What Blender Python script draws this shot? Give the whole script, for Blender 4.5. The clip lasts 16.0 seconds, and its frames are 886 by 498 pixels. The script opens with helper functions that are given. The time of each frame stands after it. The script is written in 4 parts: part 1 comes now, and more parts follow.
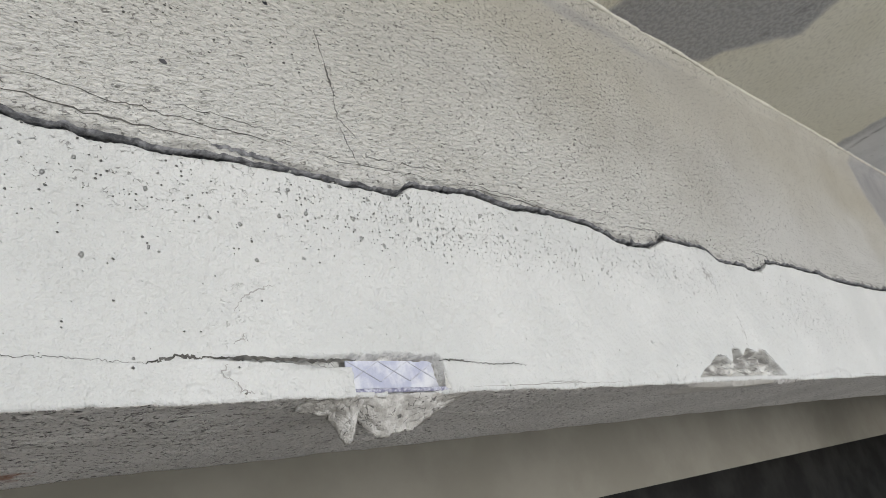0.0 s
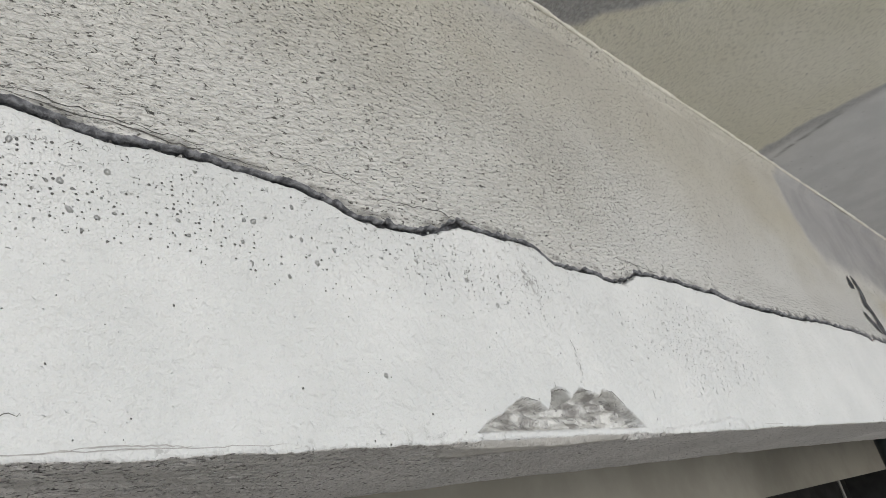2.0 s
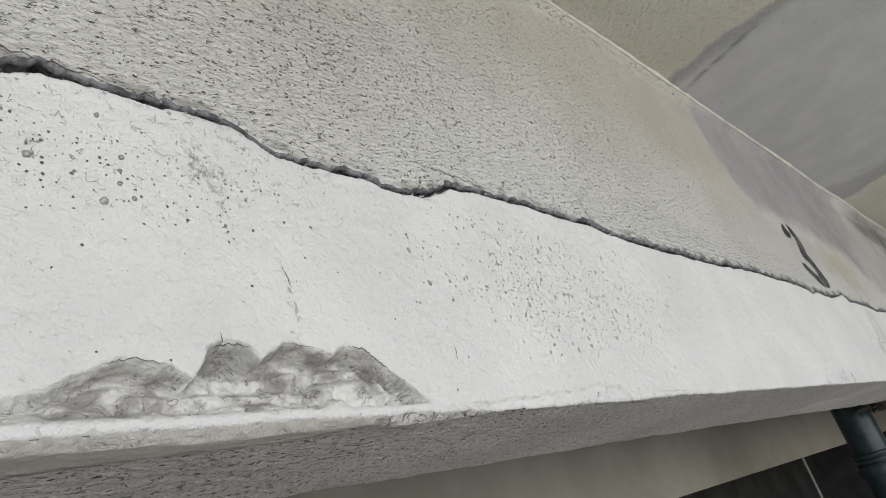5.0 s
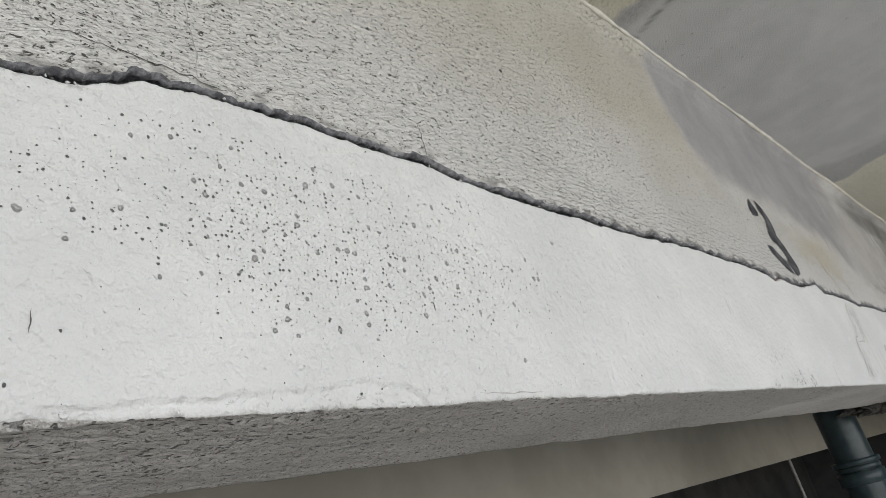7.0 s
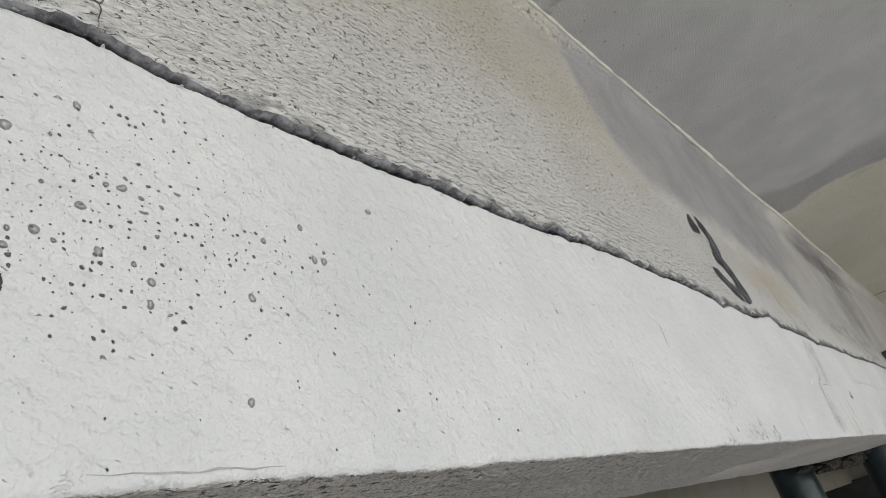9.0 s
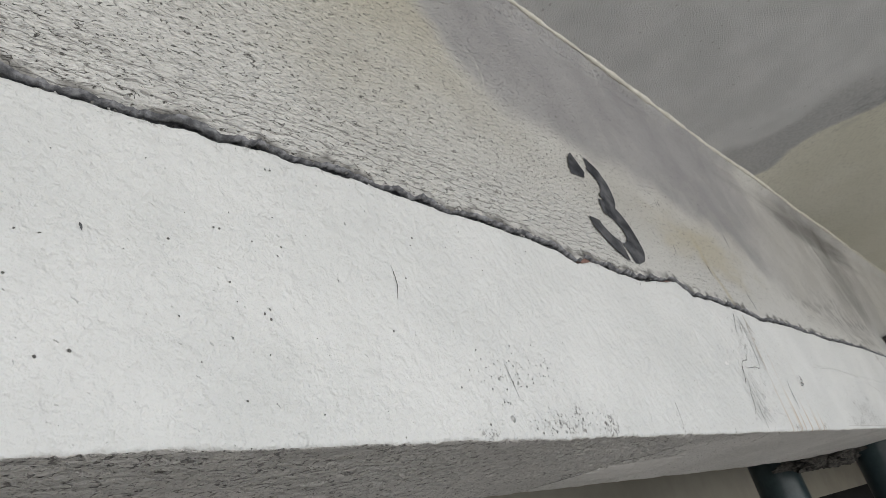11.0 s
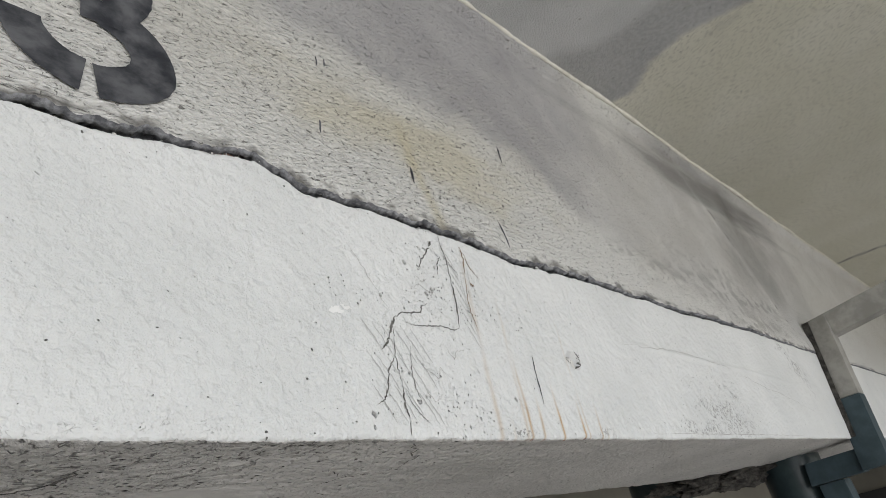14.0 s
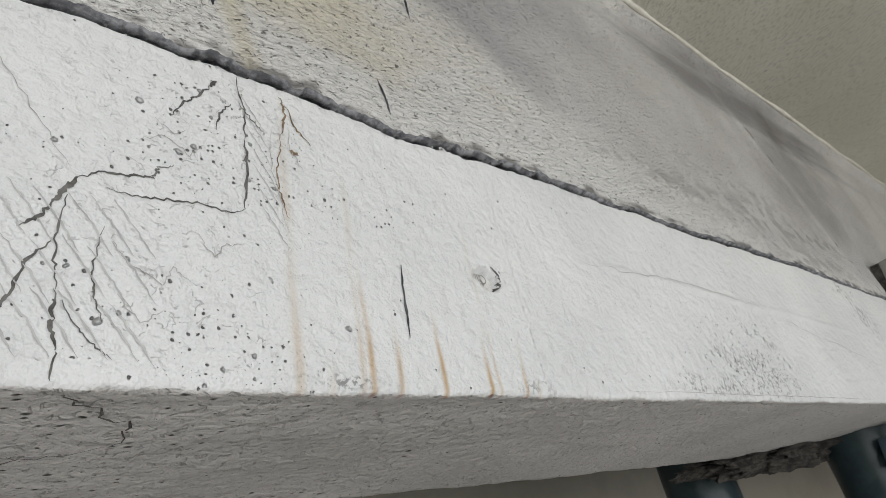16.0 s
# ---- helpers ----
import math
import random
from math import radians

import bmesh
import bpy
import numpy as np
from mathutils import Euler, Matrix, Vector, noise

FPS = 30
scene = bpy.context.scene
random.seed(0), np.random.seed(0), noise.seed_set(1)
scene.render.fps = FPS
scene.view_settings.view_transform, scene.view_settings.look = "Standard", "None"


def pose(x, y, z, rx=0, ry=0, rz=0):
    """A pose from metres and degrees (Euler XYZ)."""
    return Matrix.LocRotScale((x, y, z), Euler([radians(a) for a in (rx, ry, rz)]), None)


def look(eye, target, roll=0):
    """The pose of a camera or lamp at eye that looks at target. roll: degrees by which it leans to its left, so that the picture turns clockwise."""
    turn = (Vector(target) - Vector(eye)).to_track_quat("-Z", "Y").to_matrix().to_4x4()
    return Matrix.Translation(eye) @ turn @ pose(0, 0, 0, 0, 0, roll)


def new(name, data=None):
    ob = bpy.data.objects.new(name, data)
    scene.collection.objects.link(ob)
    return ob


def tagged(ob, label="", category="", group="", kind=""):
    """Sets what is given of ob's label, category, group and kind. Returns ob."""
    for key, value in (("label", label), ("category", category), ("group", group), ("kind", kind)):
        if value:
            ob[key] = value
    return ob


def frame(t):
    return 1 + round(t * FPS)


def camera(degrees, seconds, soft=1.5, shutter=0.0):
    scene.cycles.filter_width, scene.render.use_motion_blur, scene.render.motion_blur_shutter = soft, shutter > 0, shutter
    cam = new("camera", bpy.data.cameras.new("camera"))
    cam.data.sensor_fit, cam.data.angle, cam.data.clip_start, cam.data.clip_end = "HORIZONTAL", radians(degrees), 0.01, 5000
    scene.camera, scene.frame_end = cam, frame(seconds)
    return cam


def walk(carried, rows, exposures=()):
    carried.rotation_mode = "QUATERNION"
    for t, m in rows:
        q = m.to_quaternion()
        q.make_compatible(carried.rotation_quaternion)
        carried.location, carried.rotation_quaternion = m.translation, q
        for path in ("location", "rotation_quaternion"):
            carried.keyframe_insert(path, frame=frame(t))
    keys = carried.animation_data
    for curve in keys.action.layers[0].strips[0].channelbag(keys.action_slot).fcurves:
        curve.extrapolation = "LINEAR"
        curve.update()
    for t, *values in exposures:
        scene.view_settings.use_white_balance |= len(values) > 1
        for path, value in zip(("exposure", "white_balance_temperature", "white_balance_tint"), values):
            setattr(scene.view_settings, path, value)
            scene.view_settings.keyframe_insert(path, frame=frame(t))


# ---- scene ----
cam = camera(67.2, 16.0, soft=0.6)
PATH = [
    (0, (0.133, 0.007, 2.028), (1.44, 1.315, 2.788), -12.3),
    (0.5, (0.187, 0.063, 2.037), (1.525, 1.324, 2.823), -10.9),
    (1, (0.276, 0.086, 2.063), (1.659, 1.262, 2.902), -12.1),
    (1.5, (0.392, 0.069, 2.065), (1.787, 1.229, 2.906), -14.5),
    (2, (0.55, 0.052, 2.053), (1.913, 1.258, 2.883), -12.2),
    (2.5, (0.677, 0.041, 2.04), (2.044, 1.252, 2.856), -13.4),
    (3, (0.721, 0.048, 2.033), (2.043, 1.29, 2.875), -13.5),
    (3.2, (0.733, 0.049, 2.033), (2.046, 1.295, 2.883), -13.8),
    (5.3, (0.955, 0.117, 2.045), (2.39, 1.242, 2.867), -17.3),
    (5.5, (0.983, 0.117, 2.055), (2.395, 1.261, 2.889), -17.1),
    (6, (1.053, 0.107, 2.063), (2.419, 1.311, 2.89), -15.7),
    (6.5, (1.14, 0.105, 2.056), (2.526, 1.303, 2.859), -14.6),
    (7, (1.207, 0.111, 2.045), (2.625, 1.28, 2.834), -14.6),
    (7.5, (1.245, 0.14, 2.047), (2.661, 1.287, 2.872), -15.4),
    (8, (1.319, 0.188, 2.059), (2.751, 1.27, 2.941), -14.7),
    (8.5, (1.399, 0.204, 2.073), (2.865, 1.223, 2.975), -16.5),
    (8.7, (1.437, 0.206, 2.074), (2.924, 1.195, 2.974), -17.2),
    (10.8, (1.832, 0.12, 2.052), (3.225, 1.229, 2.964), -15.1),
    (11, (1.862, 0.117, 2.043), (3.277, 1.212, 2.939), -15.1),
    (11.5, (1.959, 0.132, 2.027), (3.445, 1.153, 2.893), -16.3),
    (12, (2.086, 0.163, 2.039), (3.619, 1.097, 2.921), -16.6),
    (12.5, (2.187, 0.158, 2.048), (3.709, 1.079, 2.962), -19.0),
    (13, (2.321, 0.112, 2.054), (3.797, 1.076, 2.999), -17.6),
    (13.5, (2.446, 0.077, 2.041), (3.908, 1.065, 2.983), -16.5),
    (14, (2.529, 0.085, 2.021), (3.945, 1.154, 2.945), -15.0),
    (14.5, (2.577, 0.105, 2.018), (3.948, 1.231, 2.94), -15.5),
    (15, (2.658, 0.133, 2.028), (4.008, 1.252, 2.989), -14.6),
    (15.5, (2.739, 0.151, 2.031), (4.074, 1.299, 2.981), -15.9),
    (16, (2.832, 0.158, 2.028), (4.138, 1.362, 2.949), -14.6),
]
walk(cam, [(t, look(eye, target, roll)) for t, eye, target, roll in PATH],
     exposures=[(0, 0.13), (5.5, 0.12), (8.5, 0.06), (11, 0.10), (12, 0.13), (14, 0.2), (16, 0.22)])

# ---------------------------------------------------------------- light
world = bpy.data.worlds.new("sky")
scene.world = world
world.use_nodes = True
wn = world.node_tree
sky = wn.nodes.new("ShaderNodeTexSky")
sky.sky_type, sky.sun_disc = "NISHITA", False
sky.sun_elevation, sky.sun_rotation = radians(48), radians(180)
wn.links.new(sky.outputs[0], wn.nodes["Background"].inputs[0])
wn.nodes["Background"].inputs[1].default_value = 0.1

sun = new("sun", bpy.data.lights.new("sun", "SUN"))
sun.data.energy, sun.data.angle, sun.data.color = 2.6, radians(12), (1.0, 0.96, 0.9)
sun.matrix_world = look((0, -6, 7), (1.5, 0, 0.6))

opening = new("daylight_opening", bpy.data.lights.new("daylight_opening", "AREA"))
opening.data.shape, opening.data.size, opening.data.size_y = "RECTANGLE", 7.0, 1.5
opening.data.energy, opening.data.color = 79, (0.985, 0.99, 1.02)
opening.matrix_world = look((2.0, -2.1, 1.98), (2.4, 0.4, 2.05))


# ---------------------------------------------------------------- node helpers
def material(name, rough=0.85):
    mat = bpy.data.materials.new(name)
    mat.use_nodes = True
    nt = mat.node_tree
    b = nt.nodes["Principled BSDF"]
    b.inputs["Roughness"].default_value = rough
    b.inputs["Specular IOR Level"].default_value = 0.3
    return mat, nt, b


def math_node(nt, op, a, b=None, c=None, clamp=False):
    n = nt.nodes.new("ShaderNodeMath")
    n.operation, n.use_clamp = op, clamp
    for i, v in enumerate((a, b, c)):
        if v is None:
            continue
        if isinstance(v, (int, float)):
            n.inputs[i].default_value = v
        else:
            nt.links.new(v, n.inputs[i])
    return n.outputs[0]


def mix_colour(nt, fac, a, b, mode="MIX"):
    n = nt.nodes.new("ShaderNodeMix")
    n.data_type, n.blend_type, n.clamp_factor = "RGBA", mode, True
    for sock, v in ((n.inputs[0], fac), (n.inputs[6], a), (n.inputs[7], b)):
        if isinstance(v, (int, float)):
            sock.default_value = v
        elif isinstance(v, tuple):
            sock.default_value = (*v, 1)
        else:
            nt.links.new(v, sock)
    return n.outputs[2]


def plane_coords(nt, a, b, sa=1.0, sb=1.0, turn=0.0):
    """Object coordinates a and b (x, y or z) as a flat vector, scaled, turned by some degrees."""
    tc = nt.nodes.new("ShaderNodeTexCoord")
    sp = nt.nodes.new("ShaderNodeSeparateXYZ")
    nt.links.new(tc.outputs["Object"], sp.inputs[0])
    co = nt.nodes.new("ShaderNodeCombineXYZ")
    nt.links.new(sp.outputs[a], co.inputs[0])
    nt.links.new(sp.outputs[b], co.inputs[1])
    mp = nt.nodes.new("ShaderNodeMapping")
    rot = nt.nodes.new("ShaderNodeMapping")
    rot.inputs["Rotation"].default_value = (0, 0, radians(turn))
    nt.links.new(co.outputs[0], rot.inputs[0])
    nt.links.new(rot.outputs[0], mp.inputs[0])
    mp.inputs["Scale"].default_value = (sa, sb, 1)
    return mp.outputs[0]


def noise_node(nt, vec, scale, detail=3.0, rough=0.55, warp=0.0):
    n = nt.nodes.new("ShaderNodeTexNoise")
    n.noise_dimensions = "3D"
    n.inputs["Scale"].default_value = scale
    n.inputs["Detail"].default_value = detail
    n.inputs["Roughness"].default_value = rough
    n.inputs["Distortion"].default_value = warp
    nt.links.new(vec, n.inputs["Vector"])
    return n.outputs[0]


def ramp(nt, v, lo, hi, smooth=True):
    n = nt.nodes.new("ShaderNodeMapRange")
    n.interpolation_type = "SMOOTHSTEP" if smooth else "LINEAR"
    n.inputs[1].default_value, n.inputs[2].default_value = lo, hi
    nt.links.new(v, n.inputs[0])
    return n.outputs[0]


def attribute(nt, name):
    n = nt.nodes.new("ShaderNodeAttribute")
    n.attribute_name = name
    return n.outputs["Fac"]


def bump(nt, bsdf, height, distance, strength=1.0):
    n = nt.nodes.new("ShaderNodeBump")
    n.inputs["Strength"].default_value = strength
    n.inputs["Distance"].default_value = distance
    nt.links.new(height, n.inputs["Height"])
    nt.links.new(n.outputs[0], bsdf.inputs["Normal"])


def pits_node(nt, vec, scale, density, largest):
    """Round air holes of random size: a bowl, 1 in its middle, 0 outside. density: a socket from 0 to 1."""
    v = nt.nodes.new("ShaderNodeTexVoronoi")
    v.voronoi_dimensions = "2D"
    v.inputs["Scale"].default_value = scale
    bend = nt.nodes.new("ShaderNodeTexNoise")
    bend.inputs["Scale"].default_value = scale * 1.1
    nt.links.new(vec, bend.inputs["Vector"])
    shift = nt.nodes.new("ShaderNodeVectorMath")
    shift.operation = "MULTIPLY_ADD"
    shift.inputs[1].default_value = (0.5 / scale,) * 3
    nt.links.new(bend.outputs["Color"], shift.inputs[0])
    nt.links.new(vec, shift.inputs[2])
    nt.links.new(shift.outputs[0], v.inputs["Vector"])
    sp = nt.nodes.new("ShaderNodeSeparateColor")
    nt.links.new(v.outputs["Color"], sp.inputs[0])
    chosen = math_node(nt, "LESS_THAN", sp.outputs[0], density)
    size = math_node(nt, "MULTIPLY_ADD", math_node(nt, "POWER", sp.outputs[1], 2.2), largest, 0.05)
    away = math_node(nt, "DIVIDE", v.outputs["Distance"], size)
    bowl = math_node(nt, "SUBTRACT", 1.0, math_node(nt, "MULTIPLY", away, away), clamp=True)
    return math_node(nt, "MULTIPLY", bowl, chosen)


def curl_node(nt, vec, scale, width, breaks, cut=0.5, warp=0.6):
    """Thin curled strokes, like the torn rims of a dried paint skin: 1 on a stroke, 0 off it."""
    n = noise_node(nt, vec, scale, 2, 0.5, warp)
    off = math_node(nt, "ABSOLUTE", math_node(nt, "SUBTRACT", n, 0.5))
    line = math_node(nt, "SUBTRACT", 1.0, ramp(nt, off, width * 0.35, width))
    keep = ramp(nt, noise_node(nt, vec, breaks, 2, 0.6), cut, cut + 0.06)
    return math_node(nt, "MULTIPLY", line, keep)


# ---------------------------------------------------------------- materials
def white_paint():
    mat, nt, b = material("white_paint", 0.58)
    flat = plane_coords(nt, 0, 2)
    big = noise_node(nt, flat, 7, 4)
    solid = nt.nodes.new("ShaderNodeTexCoord").outputs["Object"]
    grain = noise_node(nt, solid, 230, 4, 0.62)
    lump = noise_node(nt, solid, 95, 3, 0.6)
    wob = plane_coords(nt, 0, 2, 1.0, 0.9, 8)
    dens = attribute(nt, "pits")
    pit = pits_node(nt, wob, 125, math_node(nt, "MULTIPLY", dens, 0.75), 0.26)
    pit2 = pits_node(nt, flat, 270, math_node(nt, "MULTIPLY_ADD", dens, 1.15, 0.015), 0.26)
    holes = math_node(nt, "MAXIMUM", pit, math_node(nt, "MULTIPLY", pit2, 0.85))
    curl_amount = attribute(nt, "curl")
    curls = math_node(nt, "MULTIPLY", curl_node(nt, plane_coords(nt, 0, 2, 1.0, 1.15, -12), 120, 0.021, 100, 0.55, 0.9), curl_amount, clamp=True)
    scuff = ramp(nt, noise_node(nt, plane_coords(nt, 0, 2, 1, 2.6, 35), 150, 3, 0.6), 0.68, 0.76)
    col = mix_colour(nt, ramp(nt, big, 0.3, 0.75), (0.62, 0.63, 0.625), (0.70, 0.706, 0.70))
    col = mix_colour(nt, math_node(nt, "MULTIPLY", ramp(nt, lump, 0.58, 0.72), 0.12), col, (0.50, 0.49, 0.47))
    col = mix_colour(nt, math_node(nt, "MULTIPLY", scuff, 0.3), col, (0.42, 0.41, 0.39))
    # pits are darkened in the colour for the shade inside them
    col = mix_colour(nt, math_node(nt, "MULTIPLY", math_node(nt, "MAXIMUM", math_node(nt, "MULTIPLY", pit, 0.22), ramp(nt, pit2, 0.1, 0.6)), 0.72), col, (0.12, 0.116, 0.108))
    col = mix_colour(nt, math_node(nt, "MULTIPLY", curls, 0.55), col, (0.14, 0.135, 0.125))
    col = mix_colour(nt, attribute(nt, "rust"), col, (0.44, 0.30, 0.16))
    specks = ramp(nt, noise_node(nt, plane_coords(nt, 0, 2, 1.0, 0.8, 20), 300, 3, 0.6), 0.46, 0.58)
    col = mix_colour(nt, math_node(nt, "MULTIPLY", attribute(nt, "dirt"), specks), col, (0.10, 0.096, 0.09))
    rubble = mix_colour(nt, ramp(nt, noise_node(nt, solid, 46, 4, 0.6), 0.38, 0.60), (0.33, 0.32, 0.305), (0.67, 0.665, 0.64))
    veins = curl_node(nt, solid, 60, 0.022, 70, 0.5, 1.2)
    rubble = mix_colour(nt, math_node(nt, "MULTIPLY", veins, 0.7), rubble, (0.14, 0.135, 0.13))
    col = mix_colour(nt, attribute(nt, "broken"), col, rubble)
    nt.links.new(col, b.inputs["Base Color"])
    h = math_node(nt, "MULTIPLY_ADD", grain, 0.22, math_node(nt, "MULTIPLY", lump, 1.0))
    h = math_node(nt, "SUBTRACT", h, math_node(nt, "MULTIPLY", holes, 1.0))
    h = math_node(nt, "SUBTRACT", h, math_node(nt, "MULTIPLY", scuff, 0.25))
    h = math_node(nt, "SUBTRACT", h, math_node(nt, "MULTIPLY", curls, 0.22))
    bump(nt, b, h, 0.0044)
    return mat


def wall_render():
    """Rough cream plaster with a rippled roller finish, worn, with smooth grey cement repairs."""
    mat, nt, b = material("wall_render", 0.88)
    flat = plane_coords(nt, 0, 2)
    rip_vec = plane_coords(nt, 0, 2, 1.0, 2.2, -6)
    ripple = noise_node(nt, rip_vec, 105, 3, 0.6, 0.5)
    fine = noise_node(nt, flat, 300, 3, 0.65)
    big = noise_node(nt, flat, 6, 4)
    rough = attribute(nt, "rough")
    dash = math_node(nt, "MULTIPLY", ramp(nt, noise_node(nt, rip_vec, 165, 4, 0.68, 0.4), 0.60, 0.68), rough)
    strokes = curl_node(nt, plane_coords(nt, 0, 2, 1.0, 2.0, -10), 92, 0.028, 105, 0.525, 0.7)
    strokes = math_node(nt, "MULTIPLY", strokes, rough)
    repair = attribute(nt, "repair")
    smooth = math_node(nt, "SUBTRACT", 1.0, math_node(nt, "MULTIPLY", repair, 0.55))
    dens = attribute(nt, "pits")
    pit = pits_node(nt, plane_coords(nt, 0, 2, 1.0, 1.5, 10), 185, dens, 0.25)
    pit = math_node(nt, "MAXIMUM", pit, pits_node(nt, plane_coords(nt, 0, 2, 1.0, 1.2, -14), 150, math_node(nt, "MULTIPLY", dens, 0.6), 0.22))
    # thin combed lines left by the trowel along the joint
    z = nt.nodes.new("ShaderNodeSeparateXYZ")
    nt.links.new(nt.nodes.new("ShaderNodeTexCoord").outputs["Object"], z.inputs[0])
    wave = math_node(nt, "MULTIPLY_ADD", noise_node(nt, plane_coords(nt, 0, 2, 1.0, 2.0), 34, 3, 0.55), 2.6, math_node(nt, "MULTIPLY", z.outputs[2], 118.0))
    comb = math_node(nt, "SUBTRACT", 1.0, ramp(nt, math_node(nt, "FRACT", wave), 0.05, 0.26))
    comb = math_node(nt, "MULTIPLY", comb, ramp(nt, noise_node(nt, plane_coords(nt, 0, 2, 1.0, 2.5), 60, 2), 0.40, 0.52))
    comb = math_node(nt, "MULTIPLY", comb, attribute(nt, "ridge"))
    col = mix_colour(nt, ramp(nt, big, 0.3, 0.72), (0.57, 0.555, 0.51), (0.67, 0.66, 0.62))
    col = mix_colour(nt, attribute(nt, "white"), col, (0.72, 0.715, 0.69))
    col = mix_colour(nt, attribute(nt, "yellow"), col, (0.57, 0.525, 0.40))
    col = mix_colour(nt, repair, col, mix_colour(nt, ramp(nt, big, 0.35, 0.65), (0.31, 0.305, 0.31), (0.38, 0.375, 0.375)))
    # dark dashes put the small shadows of the ripples into the colour
    col = mix_colour(nt, math_node(nt, "MULTIPLY", math_node(nt, "MULTIPLY", dash, smooth), 0.28), col, (0.20, 0.19, 0.175))
    col = mix_colour(nt, math_node(nt, "MULTIPLY", ramp(nt, fine, 0.54, 0.64), 0.22), col, (0.26, 0.25, 0.23))
    col = mix_colour(nt, math_node(nt, "MULTIPLY", math_node(nt, "MULTIPLY", strokes, smooth), 0.95), col, (0.10, 0.095, 0.085))
    col = mix_colour(nt, math_node(nt, "MULTIPLY", comb, 0.6), col, (0.19, 0.18, 0.165))
    col = mix_colour(nt, math_node(nt, "MULTIPLY", ramp(nt, pit, 0.1, 0.6), 0.85), col, (0.07, 0.066, 0.062))
    col = mix_colour(nt, attribute(nt, "dirt"), col, (0.12, 0.115, 0.105))
    nt.links.new(col, b.inputs["Base Color"])
    h = math_node(nt, "MULTIPLY", math_node(nt, "MULTIPLY_ADD", dash, -0.35, ripple), smooth)
    h = math_node(nt, "MULTIPLY_ADD", strokes, -0.4, h)
    h = math_node(nt, "MULTIPLY_ADD", comb, -0.4, h)
    h = math_node(nt, "MULTIPLY_ADD", fine, 0.3, h)
    h = math_node(nt, "SUBTRACT", h, math_node(nt, "MULTIPLY", pit, 0.5))
    bump(nt, b, h, 0.0078)
    return mat


def ceiling_render():
    mat, nt, b = material("ceiling_render", 0.9)
    flat = plane_coords(nt, 0, 1)
    rip_vec = plane_coords(nt, 0, 1, 2.2, 1.0, 12)
    ripple = noise_node(nt, rip_vec, 95, 4, 0.65, 0.4)
    fine = noise_node(nt, flat, 300, 3, 0.6)
    big = noise_node(nt, flat, 3.5, 4)
    repair = attribute(nt, "repair")
    smooth = math_node(nt, "SUBTRACT", 1.0, math_node(nt, "MULTIPLY", math_node(nt, "SUBTRACT", repair, attribute(nt, "stipple"), clamp=True), 0.85))
    col = mix_colour(nt, ramp(nt, big, 0.3, 0.7), (0.79, 0.765, 0.635), (0.87, 0.845, 0.73))
    grey = mix_colour(nt, ramp(nt, noise_node(nt, flat, 9, 4), 0.35, 0.7), (0.51, 0.515, 0.51), (0.58, 0.58, 0.575))
    col = mix_colour(nt, repair, col, grey)
    col = mix_colour(nt, attribute(nt, "stipple"), col, mix_colour(nt, ramp(nt, noise_node(nt, flat, 120, 3), 0.4, 0.6), (0.32, 0.32, 0.32), (0.45, 0.45, 0.445)))
    col = mix_colour(nt, attribute(nt, "dirt"), col, (0.13, 0.125, 0.12))
    # ripple shading is put into the colour, as even light hides the relief
    col = mix_colour(nt, math_node(nt, "MULTIPLY", math_node(nt, "MULTIPLY", ramp(nt, ripple, 0.50, 0.62), smooth), 0.34), col, (0.34, 0.32, 0.26))
    speck = pits_node(nt, flat, 70, math_node(nt, "MULTIPLY", ramp(nt, big, 0.35, 0.8), 0.35), 0.2)
    col = mix_colour(nt, math_node(nt, "MULTIPLY", speck, 0.5), col, (0.2, 0.19, 0.17))
    nt.links.new(col, b.inputs["Base Color"])
    h = math_node(nt, "MULTIPLY", ripple, smooth)
    h = math_node(nt, "MULTIPLY_ADD", fine, 0.35, h)
    bump(nt, b, h, 0.016)
    return mat


